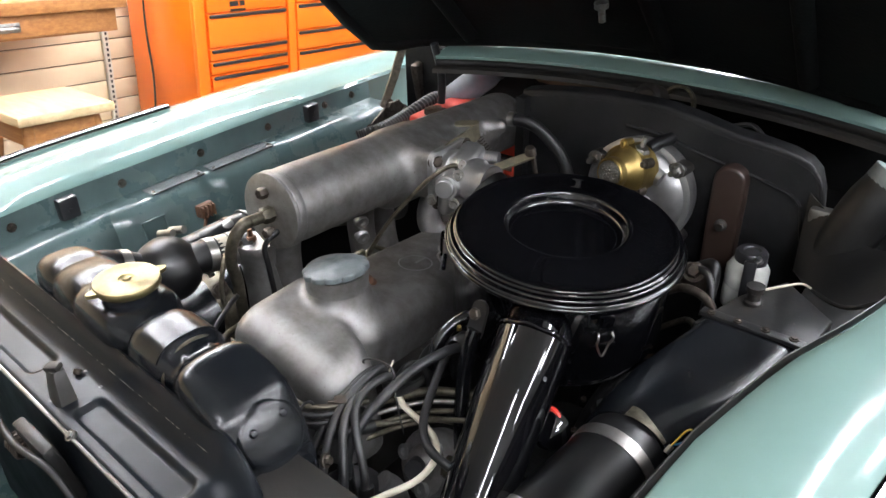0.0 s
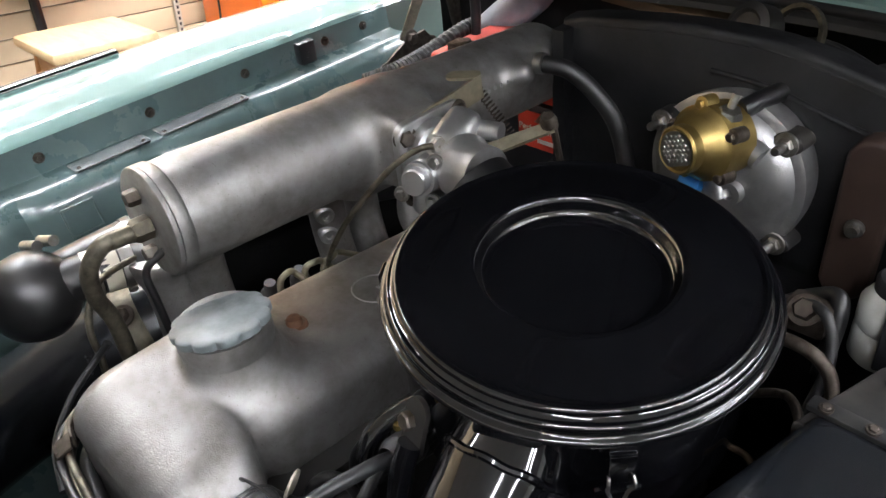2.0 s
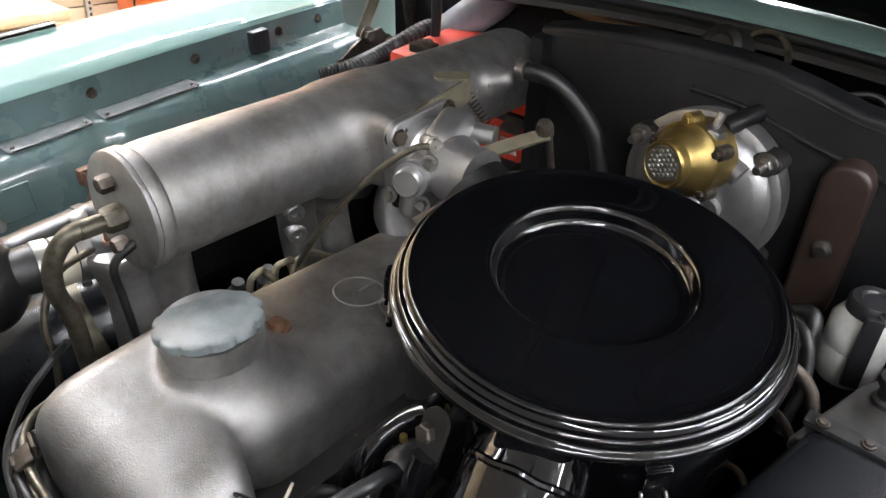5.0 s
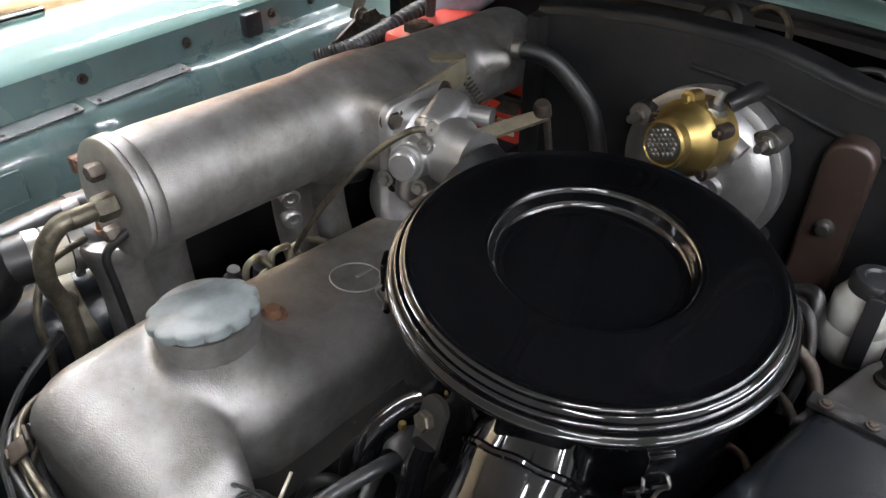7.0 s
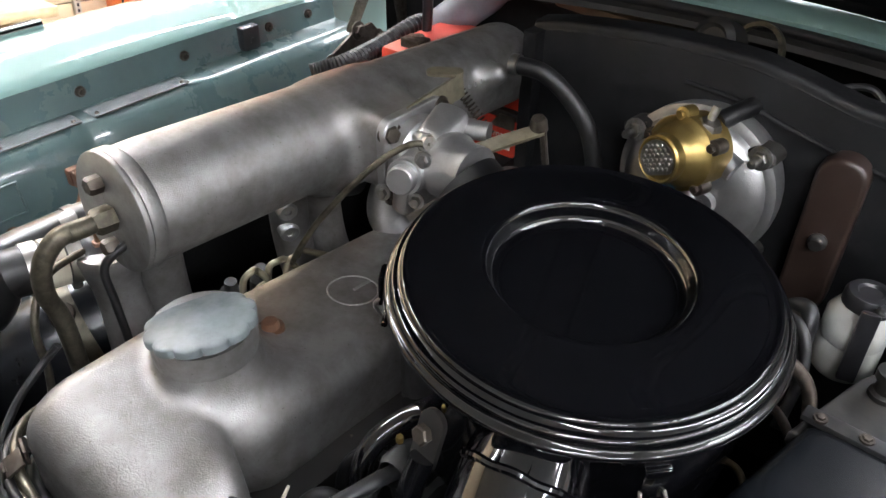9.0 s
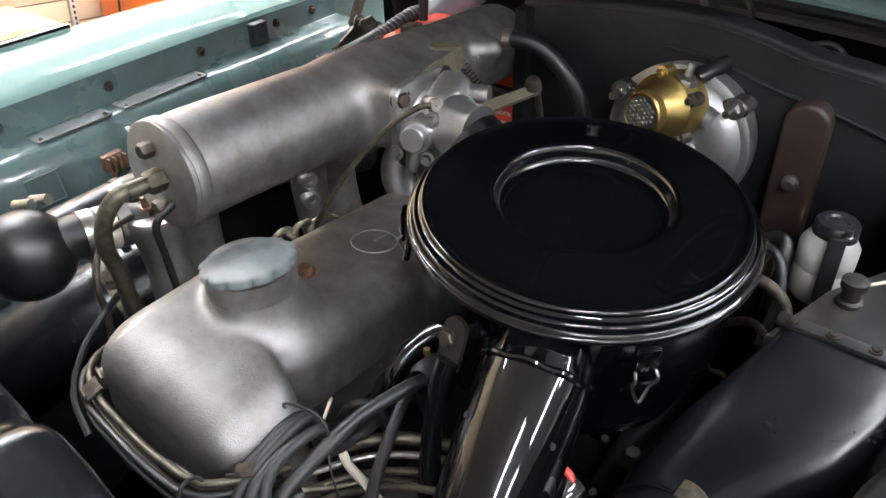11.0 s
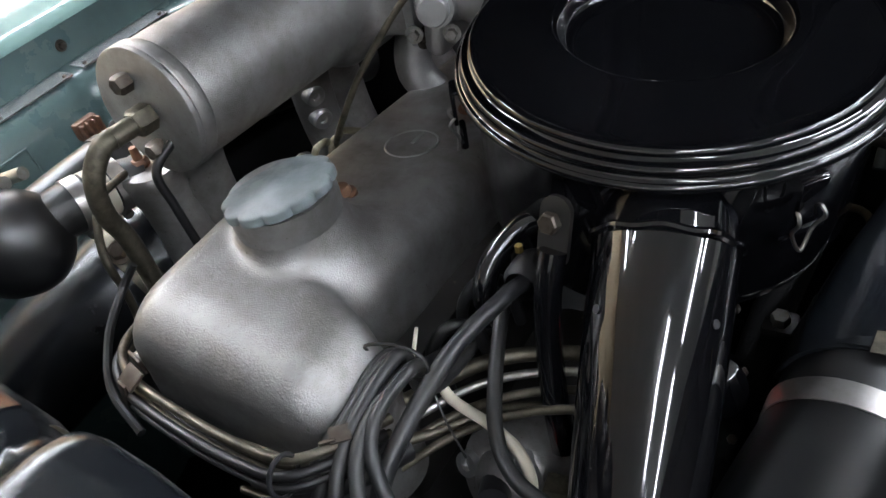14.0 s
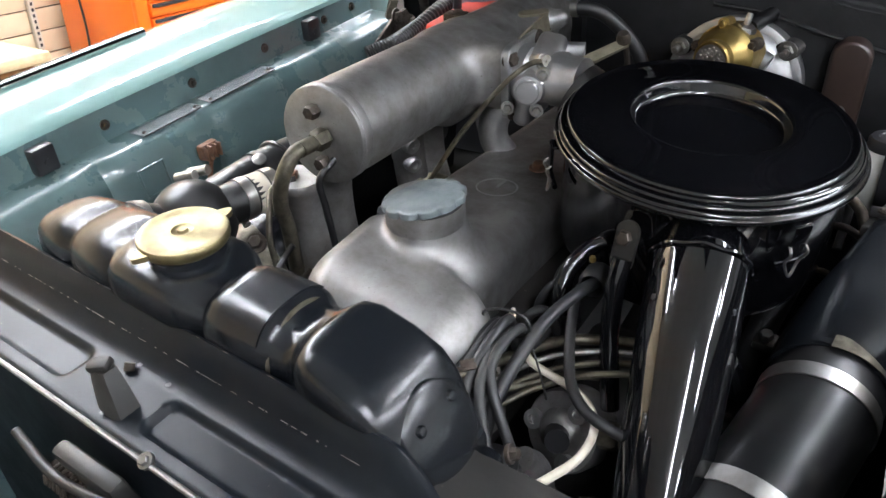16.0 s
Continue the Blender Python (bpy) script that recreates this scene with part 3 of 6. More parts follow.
part("end_plate", lathe([(0, -0.0045), (0.0480, -0.0045), (0.0496, -0.0035), (0.0500, -0.002), (0.0500, 0.0004)], 64, PM, cap=False), ALU, plenum, "round bolted end plate")


def on_end(u, v, h=0.006):
    return PA + up * v + side * u - PD * h


for u, v, r in ((-0.004, 0.026, 0.0075), (0.002, -0.026, 0.0075)):
    part("end_bolt", hexbolt(on_end(u, v), -PD, r, 0.011, False), BOLT, plenum, "rusty hexagon bolt")
part("end_fitting", merge(hexbolt(on_end(0.004, 0.0), -PD, 0.0108, 0.016, False), put_verts(lathe([(0, 0.035), (0.0075, 0.035), (0.0075, 0.0)], 18, cap=False), frame_to(on_end(0.004, 0.0), -PD))), PIPE, plenum, "olive hexagon pipe union")
part("throttle_flange", put_verts(plate(rounded(0.086, 0.084, 0.014), 0.009, pose(0, 0, 0), 0.002), frame_to((-0.584, 0.784, 0.972), (1, 0, 0))), ALU_BRIGHT, plenum, "square throttle flange")
for i, y in enumerate((0.585, 0.738, 0.785, 0.95)):
    part("runner", tube([(-0.69, y, 0.955), (-0.715, y + 0.004, 0.90), (-0.715, y + 0.006, 0.82), (-0.69, y + 0.006, 0.76), (-0.655, y + 0.006, 0.735)], 0.021, 18), ALU, plenum, "cast intake runner")
part("bolt_bracket", merge(box((-0.716, 0.734, 0.868), (0.020, 0.014, 0.034), 0.005), *[lathe([(0, -0.001), (0.0035, -0.001), (0.004, 0.0015), (0.0085, 0.002), (0.0105, 0.0), (0.0115, -0.036), (0, -0.036)], 22, frame_to((-0.700, 0.728, z), (0.9, -0.4, -0.1)), cap=False) for z in (0.881, 0.855)]), ALU_BRIGHT, plenum, "bright cast bracket with two bolt eyes")

# ---- air cleaner ----
LIDC = Vector((-0.349, 0.697, 0.994))
LIDN = Vector((0.072, -0.045, 1)).normalized()
AM = frame_to(LIDC, LIDN)
cleaner = thing("air_cleaner", "gloss black round air cleaner with a snorkel", "air cleaner")
def bead(r, z, k, a0, a1, n=7):
    """Arc of a rolled bead in a turned profile."""
    return [(r + k * math.cos(radians(lerp(a0, a1, i / n))), z + k * math.sin(radians(lerp(a0, a1, i / n)))) for i in range(n + 1)]


lid_prof = [(0, -0.011), (0.058, -0.0108), (0.0632, -0.0102), (0.0665, -0.0085), (0.0680, -0.005), (0.0690, 0.0010), (0.0702, 0.0036), (0.0722, 0.0052), (0.0755, 0.0058), (0.080, 0.0054), (0.092, 0.0036), (0.105, 0.0014), (0.116, -0.0002), (0.1212, -0.0007)]
lid_prof += bead(0.1249, -0.0024, 0.0034, 140, -25) + bead(0.1314, -0.0094, 0.0033, 105, -30) + bead(0.1362, -0.0172, 0.0033, 95, -85) + [(0.132, -0.0215), (0.127, -0.0215)]
part("lid", lathe(lid_prof, 128, AM), GLOSS, cleaner, "gloss black dished lid with stepped rim", angle=60)
part("canister", lathe([(0.1285, -0.021), (0.1285, -0.034), (0.1275, -0.05), (0.127, -0.12), (0.122, -0.135), (0.10, -0.142), (0, -0.142)], 96, AM, cap=False), GLOSS, cleaner, "gloss black canister")
S0, S1 = Vector((-0.316, 0.574, 0.918)), Vector((-0.277, 0.33, 0.745))
snork = []
sd = (S1 - S0).normalized()
sx = Vector((1, 0.22, 0)).normalized()
sx = (sx - sd * sx.dot(sd)).normalized()
sy = sd.cross(sx)
if sy.z < 0:
    sy = -sy
for k, (t, a, b) in enumerate(((-0.10, 0.036, 0.036), (-0.03, 0.039, 0.039), (-0.012, 0.0405, 0.0405), (0.0, 0.0415, 0.0412), (0.25, 0.0395, 0.039), (1.0, 0.029, 0.029))):
    snork.append([S0.lerp(S1, t) + sx * a * math.cos(q) + sy * b * math.sin(q) for q in [2 * math.pi * j / 40 for j in range(40)]])
part("snorkel", loft(snork), GLOSS, cleaner, "gloss black tubular intake snorkel")

# ---- brake booster ----
booster = thing("brake_booster", "silver round brake servo with a gold valve body on the firewall", "brake booster")
BC = Vector((-0.388, 1.008, 0.905))
BN = Vector((-0.08, -1, 0.06)).normalized()
BM = frame_to(BC, BN)
part("drum", lathe([(0.080, -0.03), (0.083, -0.02), (0.085, -0.008), (0.085, 0.004), (0.081, 0.006), (0.076, 0.007), (0.073, 0.014), (0.064, 0.020), (0.045, 0.025), (0.02, 0.028), (0, 0.028)], 72, BM), ALU_BRIGHT, booster, "bright cast servo drum")
GC = Vector((-0.393, 0.962, 0.958))
GN = Vector((-0.28, -1, 0.10)).normalized()
GM = frame_to(GC, GN)
part("valve_body", lathe([(0.036, -0.03), (0.037, 0.0), (0.037, 0.004), (0.034, 0.006), (0.031, 0.012), (0.027, 0.020), (0.0235, 0.024), (0.0235, 0.034), (0.0215, 0.036), (0.0195, 0.034), (0, 0.034)], 48, GM, cap=False), GOLD, booster, "gold passivated valve body")
dimples = [plate([(0.019 * math.cos(2 * math.pi * k / 32), max(-0.0145, 0.019 * math.sin(2 * math.pi * k / 32))) for k in range(32)], 0.002, GM @ pose(0, 0, 0.0345, 0, 0, 25))]
for i in range(-3, 4):
    for j in range(-3, 4):
        u, v = 0.0052 * (i + 0.5 * (j % 2)), 0.0045 * j
        if math.hypot(u, v) < 0.0165 and v > -0.012:
            dimples.append(lathe([(0, 0.0016), (0.0014, 0.0012), (0.0021, 0)], 8, GM @ pose(0, 0, 0.0365, 0, 0, 25) @ pose(u, v, 0), cap=False))
part("strainer", merge(*dimples), STEEL, booster, "dimpled silver end disc")
for k in range(5):
    a = radians(30 + 72 * k)
    part("body_screw", put_verts(merge(lathe([(0.0075, -0.012), (0.0075, 0.003), (0.006, 0.004), (0, 0.004)], 14, cap=False), hexbolt((0, 0, 0.004), (0, 0, 1), 0.0045, 0.004, False)), GM @ pose(0.0375 * math.cos(a), 0.0375 * math.sin(a), 0.0)), GOLD if k % 2 else BOLT, booster, "small hexagon screw")
for p in ((-0.455, 1.0, 0.950), (-0.328, 1.0, 0.960), (-0.321, 0.996, 0.854), (-0.452, 1.0, 0.86)):
    q = Vector(p)
    part("mount_lug", put_verts(lathe([(0.012, -0.02), (0.012, 0.004), (0.010, 0.006), (0, 0.006)], 20, cap=False), frame_to(q, BN) @ Matrix.Diagonal((1.25, 0.85, 1, 1))), DUSTY, booster, "dark rubber mounting lug")
    part("mount_stud", put_verts(merge(lathe([(0, 0.028), (0.004, 0.027), (0.0045, 0.025), (0.0045, 0.0)], 12, cap=False), hexbolt((0, 0, 0.006), (0, 0, 1), 0.008, 0.007)), frame_to(q, BN)), STEEL, booster, "zinc stud and nut")
part("inlet_fitting", merge(hexbolt((-0.378, 0.972, 0.978), (0.25, -0.1, 1), 0.012, 0.016), tube([(-0.378, 0.972, 0.985), (-0.374, 0.978, 1.006)], 0.004, 10), lathe([(0, 0.022), (0.010, 0.022), (0.010, 0)], 16, frame_to((-0.386, 0.968, 0.968), (0.3, -0.2, 1)), cap=False)), STEEL, booster, "silver hexagon bleed fitting")
part("vacuum_hose", tube([(-0.374, 0.990, 0.985), (-0.366, 1.012, 0.988), (-0.358, 1.045, 0.988)], 0.0095, 16), RUBBER, booster, "short black hose into the firewall")
part("casting_web", merge(tube([(-0.395, 0.985, 0.925), (-0.375, 0.978, 0.895)], 0.014, 14), tube([(-0.37, 0.99, 0.955), (-0.345, 0.985, 0.945)], 0.012, 14), lathe([(0.012, 0.0), (0.012, 0.012), (0.006, 0.012), (0.006, 0.006), (0, 0.006)], 20, frame_to((-0.365, 0.982, 0.905), BN), cap=False)), ALU_BRIGHT, booster, "cast ribs and a bored boss")
part("plug", lathe([(0, 0.012), (0.012, 0.011), (0.014, 0.006), (0.014, 0)], 20, frame_to((-0.376, 0.978, 0.872), BN), cap=False), BOLT, booster, "dark threaded plug")
part("blue_cap", lathe([(0, 0.014), (0.011, 0.013), (0.013, 0.004), (0.013, 0)], 20, frame_to((-0.405, 0.972, 0.905), (0.1, -0.8, 0.5)), cap=False), BLUE, booster, "blue plastic cap")


# ---- radiator ----
radiator = thing("radiator", "satin black car radiator with a rounded top tank", "radiator")
RA = pose(-0.52, 0.290, 0.998, 0, 1.5, -4.5)


def tank(sections):
    loops = []
    for x, w, h, zc, n in sections:
        loops.append([RA @ Vector((x, w * abs(math.cos(a)) ** (2 / n) * (1 if math.cos(a) > 0 else -1), zc + h * abs(math.sin(a)) ** (2 / n) * (1 if math.sin(a) > 0 else -1))) for a in [2 * math.pi * k / 40 for k in range(40)]])
    return loft(loops)


part("top_tank", tank(((-0.226, 0.012, 0.012, -0.014, 2.5), (-0.222, 0.026, 0.026, -0.014, 3), (-0.205, 0.031, 0.032, -0.013, 3), (-0.178, 0.033, 0.034, -0.012, 3), (-0.172, 0.031, 0.032, -0.012, 3), (-0.168, 0.031, 0.032, -0.012, 3), (-0.162, 0.035, 0.036, -0.012, 2.8), (-0.128, 0.036, 0.037, -0.012, 2.8), (-0.120, 0.034, 0.035, -0.012, 3),
                       (-0.114, 0.037, 0.036, -0.012, 4.2), (-0.104, 0.038, 0.037, -0.012, 5.0), (-0.052, 0.038, 0.037, -0.012, 5.0), (-0.042, 0.036, 0.036, -0.012, 4.0), (-0.034, 0.031, 0.032, -0.012, 3.0), (-0.029, 0.030, 0.031, -0.012, 2.8), (-0.024, 0.033, 0.035, -0.012, 2.7), (-0.018, 0.0345, 0.0365, -0.012, 2.7), (0.026, 0.0345, 0.0365, -0.012, 2.7), (0.030, 0.0325, 0.034, -0.012, 2.7),
                       (0.036, 0.030, 0.030, -0.013, 2.7), (0.046, 0.030, 0.030, -0.013, 2.8), (0.053, 0.033, 0.033, -0.012, 3.2), (0.058, 0.036, 0.0355, -0.013, 4.4), (0.068, 0.0375, 0.0365, -0.015, 5.5), (0.090, 0.0385, 0.036, -0.021, 6.0), (0.110, 0.0385, 0.035, -0.028, 5.5), (0.120, 0.038, 0.034, -0.036, 4.5), (0.131, 0.0375, 0.032, -0.055, 3.4), (0.141, 0.035, 0.030, -0.070, 3.0), (0.144, 0.018, 0.016, -0.075, 2.5))), SATIN, radiator, "satin black top tank")
part("core", box((-0.52, 0.275, 0.70), (0.46, 0.06, 0.50), 0.004, (0, 0, -4.5)), DUSTY, radiator, "dark radiator core")
lab = []
for i in range(9):
    x = -0.012 + 0.036 * i / 8
    lab.append([RA @ Vector((x, 0.0355 * abs(math.cos(a)) ** (2 / 2.7) * (1 if math.cos(a) > 0 else -1), -0.012 + 0.0378 * abs(math.sin(a)) ** (2 / 2.7))) for a in [radians(42 + 108 * k / 16) for k in range(17)]])
part("label_plate", sheet(lab, 0.0012), SATIN, radiator, "raised blank black plate on the tank")
CAPM = pose(-0.590, 0.297, 1.035, 0, 1.5, 0) @ Matrix.Diagonal((0.87, 0.87, 1, 1))
part("filler_spout", lathe([(0.043, -0.026), (0.038, -0.017), (0.032, -0.013), (0.029, -0.011), (0.029, 0.0)], 40, CAPM, cap=False), SATIN, radiator, "black filler neck")
ears = plate([(0.044 * math.cos(a), 0.010 * math.sin(a) + 0.0) for a in [2 * math.pi * k / 32 for k in range(32)]], 0.0038, pose(0, 0, 0, 0, 0, 80))
capbm = merge(lathe([(0.033, -0.002), (0.0345, 0.0), (0.0345, 0.0045), (0.0335, 0.0056), (0.030, 0.0060), (0.0285, 0.0056), (0.018, 0.0058), (0.0085, 0.0062), (0.007, 0.0052), (0.0045, 0.0052), (0.0035, 0.0068), (0, 0.0068)], 56, cap=False), ears)
part("radiator_cap", put_verts(capbm, CAPM), CAPGOLD, radiator, "pale gold pressed radiator cap with two ears")

# front panel
panel = thing("front_crossmember", "satin black pressed steel front crossmember", "crossmember")
FP = pose(-0.52, 0.20, 0.985, 0, 1.5, -4.5)
CROSS = ((0.058, -0.06), (0.058, 0.004), (0.0565, 0.0085), (0.054, 0.0098), (0.051, 0.0075), (0.0475, 0.0005), (0.0435, -0.0085), (0.0415, -0.0118), (0.038, -0.0155), (0.034, -0.0185), (0.029, -0.0195))
CROSS += tuple((0.029 - 0.002 * k, -0.0195 - 0.00005 * k) for k in range(1, 20)) + ((-0.0118, -0.0212), (-0.0140, -0.0235), (-0.0148, -0.028), (-0.015, -0.05), (-0.015, -0.30))


def pressed(u, v):
    """Depth of the two rounded recesses pressed in the crossmember."""
    d = 0.0
    for u0, u1 in ((-0.034, 0.118), (-0.295, -0.112)):
        cx, hx, cy, hy, r = (u0 + u1) / 2, (u1 - u0) / 2, 0.0125, 0.0145, 0.009
        q = (max(abs(u - cx) - hx + r, 0), max(abs(v - cy) - hy + r, 0))
        d = max(d, 1 - smooth01((math.hypot(*q) - r + 0.004) / 0.005))
    return -0.0048 * d


def cross_row(u):
    fall = -0.05 * max(0.0, (u - 0.118) / 0.04) ** 2
    return [FP @ Vector((u, v, w + fall + pressed(u, v) * (1 if -0.005 < v < 0.031 else 0))) for v, w in CROSS]


part("cross_panel", sheet([cross_row(-0.31 + 0.0025 * i) for i in range(187)], 0.002), PANELM, panel)

# blank plates and bosses on the radiator
EM = RA @ pose(0.1325, 0.001, -0.0220, 0, 57, 0) @ Matrix.Diagonal((0.88, 0.88, 1, 1))
dome = part("end_dome", put_verts(lathe([(0.0365, -0.014), (0.0360, -0.006), (0.0345, -0.0022), (0.0315, 0.0002), (0.027, 0.0014), (0.015, 0.0028), (0, 0.0033)], 48, cap=False), EM), SATIN, radiator, "raised round pressing at the tank's end")
for u, v in ((-0.012, 0.017), (-0.010, -0.017)):
    part("dome_rivet", put_verts(lathe([(0, 0.0022), (0.003, 0.0018), (0.0045, 0)], 14, cap=False), EM @ pose(u, v, 0.0020)), SATIN, dome)
part("overflow_pipe", tube([(-0.640, 0.312, 1.012), (-0.668, 0.312, 1.012), (-0.690, 0.30, 1.004), (-0.70, 0.275, 0.985)], 0.006, 12), SATIN, radiator, "black overflow pipe")
part("seam", tube([RA @ Vector((0.0305, 0.0328 * math.cos(a), -0.012 + 0.0338 * math.sin(a))) for a in [math.pi * k / 10 for k in range(11)]], 0.0016, 6, 3), PIPE, radiator, "solder seam with bare metal")
part("seam", tube([RA @ Vector((0.0545, 0.0335 * math.cos(a), -0.012 + 0.0332 * math.sin(a))) for a in [math.pi * k / 10 for k in range(11)]], 0.0011, 6, 3), PIPE, radiator, "solder seam with bare metal")
part("strap", tube([RA @ Vector((-0.0215, 0.0335 * math.cos(a), -0.012 + 0.0358 * math.sin(a))) for a in [math.pi * k / 10 for k in range(11)]], 0.002, 6, 3), SATIN, radiator)
part("side_bracket", merge(box(tuple(RA @ Vector((0.131, 0.006, -0.072))), (0.032, 0.056, 0.060), 0.010, (0, 0, -4.5)), box(tuple(RA @ Vector((0.152, 0.014, -0.060))), (0.022, 0.020, 0.030), 0.008, (0, 0, -4.5)), box(tuple(RA @ Vector((0.152, -0.016, -0.062))), (0.022, 0.018, 0.030), 0.008, (0, 0, -4.5))), SATIN, radiator, "black mounting bracket with rounded lugs")
part("bracket_screw", hexbolt(tuple(RA @ Vector((0.160, 0.030, -0.056))), (1, 0.2, 0.4), 0.0042, 0.006), BOLT, radiator, "dark bracket screw")

# details of the front panel
rng = random.Random(4)
for v, w, n in ((0.0437, -0.0080, 44), (0.0542, 0.0098, 14), (-0.0128, -0.0215, 16)):
    for k in range(n):
        u = -0.30 + 0.40 * (k + rng.random()) / n
        d = rng.uniform(0.001, 0.006) * (3 if rng.random() < 0.12 else 1)
        part("worn_edge", tube([FP @ Vector((u, v, w)), FP @ Vector((u + d, v, w))], rng.uniform(0.0002, 0.00042), 6, 1), WORN, panel, "paint rubbed off the crease")
part("front_lip", tube([FP @ Vector((-0.31 + 0.03 * i, -0.0142, -0.0225)) for i in range(15)], 0.0020, 8, 2), STEEL, panel, "worn bare-metal front lip")
latch = part("latch_catch", merge(loft([[FP @ Vector((-0.057 + du + a * hx, 0.004 + dv + b * hy, z)) for a, b in ((-1, -1), (-0.4, -1.2), (0.5, -1.2), (1, -0.9), (1, 0.9), (0.4, 1.1), (-1, 1))] for z, hx, hy, du, dv in ((-0.020, 0.0105, 0.008, 0, 0), (-0.008, 0.0095, 0.007, -0.003, 0.001), (0.002, 0.0078, 0.006, -0.006, 0.002), (0.007, 0.006, 0.005, -0.008, 0.003))]), box(tuple(FP @ Vector((-0.067, 0.006, 0.0085))), (0.015, 0.010, 0.006), 0.002, (8, -12, 20))), DUSTY, panel, "worn metal hood catch")
part("catch_pin", tube([FP @ Vector((-0.078, 0.026, -0.0185)), FP @ Vector((-0.079, 0.029, -0.0145))], 0.0035, 10), BOLT, latch)
for u, v in ((-0.076, 0.0335), (-0.045, 0.0315), (-0.060, -0.006)):
    part("panel_hole", lathe([(0.002, 0.0004), (0.0015, 0.0005), (0, 0.0005)], 10, FP @ pose(u, v, -0.0185), cap=False), DARKTRIM, panel)
lock = thing("hood_lock", "greasy metal hood lock below the front panel", "hood lock")
part("lock_plate", box(tuple(FP @ pose(-0.02, 0.046, -0.004) @ Vector((-0.02, -0.072, -0.055))), (0.06, 0.012, 0.07), 0.004, (12, 0, -4)), DUSTY, lock)
part("lock_spring", tube([FP @ pose(-0.02, 0.046, -0.004) @ Vector((-0.055 + 0.004 * j / 10, -0.085 + 0.008 * math.cos(math.tau * j / 10), -0.045 + 0.008 * math.sin(math.tau * j / 10))) for j in range(56)], 0.0015, 6, 1), BOLT, lock, "coil spring")
part("lock_lever", tube([FP @ pose(-0.02, 0.046, -0.004) @ Vector((-0.09, -0.085, -0.03)), FP @ pose(-0.02, 0.046, -0.004) @ Vector((-0.04, -0.09, -0.035)), FP @ pose(-0.02, 0.046, -0.004) @ Vector((0.02, -0.085, -0.03)), FP @ pose(-0.02, 0.046, -0.004) @ Vector((0.05, -0.08, -0.06))], 0.0032, 10), DUSTY, lock)
part("lip_screw", hexbolt(tuple(FP @ Vector((-0.009, -0.0135, -0.021))), (0, -0.5, 0.8), 0.0035, 0.004), STEEL, lock, "bright screw head")

# ---- throttle body and linkage ----
throttle = thing("throttle_unit", "bright cast throttle body between manifold and air cleaner", "throttle body")
TB = pose(0, 0.028, 0)
part("body", put_verts(lathe([(0.035, -0.004), (0.035, 0.010), (0.029, 0.016), (0.027, 0.03), (0.030, 0.036), (0.030, 0.044), (0.026, 0.050), (0.026, 0.07)], 40, frame_to((-0.568, 0.752, 0.974), (1, -0.12, 0.06))), TB), ALU_BRIGHT, throttle)
part("spindle_boss", put_verts(lathe([(0.020, -0.01), (0.019, 0.010), (0.0165, 0.014), (0.0165, 0.022), (0.013, 0.026), (0, 0.026)], 28, frame_to((-0.555, 0.735, 0.972), (0.35, -1, 0.15))), TB), ALU_BRIGHT, throttle)
part("top_lug", put_verts(box((-0.548, 0.760, 0.998), (0.034, 0.050, 0.030), 0.010, (20, 10, 10), 3), TB), ALU_BRIGHT, throttle)
part("side_lug", put_verts(box((-0.532, 0.752, 0.985), (0.040, 0.030, 0.036), 0.010, (10, 20, -10), 3), TB), ALU_BRIGHT, throttle)
part("base_flange", put_verts(box((-0.560, 0.748, 0.950), (0.022, 0.07, 0.05), 0.010, (0, 10, 0), 3), TB), ALU_BRIGHT, throttle)
part("spindle_nut", put_verts(merge(lathe([(0, 0.012), (0.0115, 0.012), (0.0128, 0.0105), (0.0128, 0.0)], 28, cap=False), lathe([(0.016, 0.002), (0.0165, 0.0), (0.0165, -0.004)], 28)), frame_to((-0.5495, 0.7375, 0.974), (0.35, -1, 0.15))), ALU_BRIGHT, throttle, "large round spindle plug")
for dx, dz in ((0.017, 0.018), (-0.024, -0.022), (0.010, -0.024)):
    part("screw", hexbolt((-0.5515 + dx * 0.9, 0.742 + dx * 0.3, 0.973 + dz), (0.35, -1, 0.15), 0.0052, 0.006), STEEL, throttle)
for y, z in ((0.750, 0.940), (0.820, 1.003), (0.820, 0.940)):
    part("flange_screw", hexbolt((-0.575, y, z), (1, 0, 0), 0.0065, 0.007), BOLT, throttle, "dark hexagon screw")
part("adjuster", put_verts(tube([(-0.55, 0.775, 0.998), (-0.515, 0.785, 0.998)], 0.009, 16), TB), ALU_BRIGHT, throttle)
part("vacuum_nipple", put_verts(merge(tube([(-0.556, 0.737, 0.999), (-0.536, 0.728, 1.003)], 0.0065, 12), tube([(-0.545, 0.731, 1.001), (-0.541, 0.729, 1.002)], 0.0085, 6)), TB), STEEL, throttle, "hexagon vacuum nipple")
part("rubber_elbow", tube([(-0.504, 0.766, 0.970), (-0.480, 0.762, 0.958), (-0.45, 0.755, 0.936)], 0.033, 28), RUBBER, throttle, "black rubber sleeve to the air cleaner")
linkage = thing("throttle_linkage", "olive metal throttle bracket with arm, spring and ball joint", "throttle linkage")
part("bracket", sheet([[(-0.581, 0.744, 1.008), (-0.582, 0.77, 1.013), (-0.583, 0.80, 1.016), (-0.583, 0.835, 1.019), (-0.584, 0.860, 1.021)], [(-0.580, 0.744, 0.992), (-0.580, 0.77, 0.996), (-0.580, 0.80, 0.998), (-0.580, 0.835, 0.997), (-0.581, 0.861, 0.998)]], 0.003), OLIVE, linkage, "olive bent steel bracket")
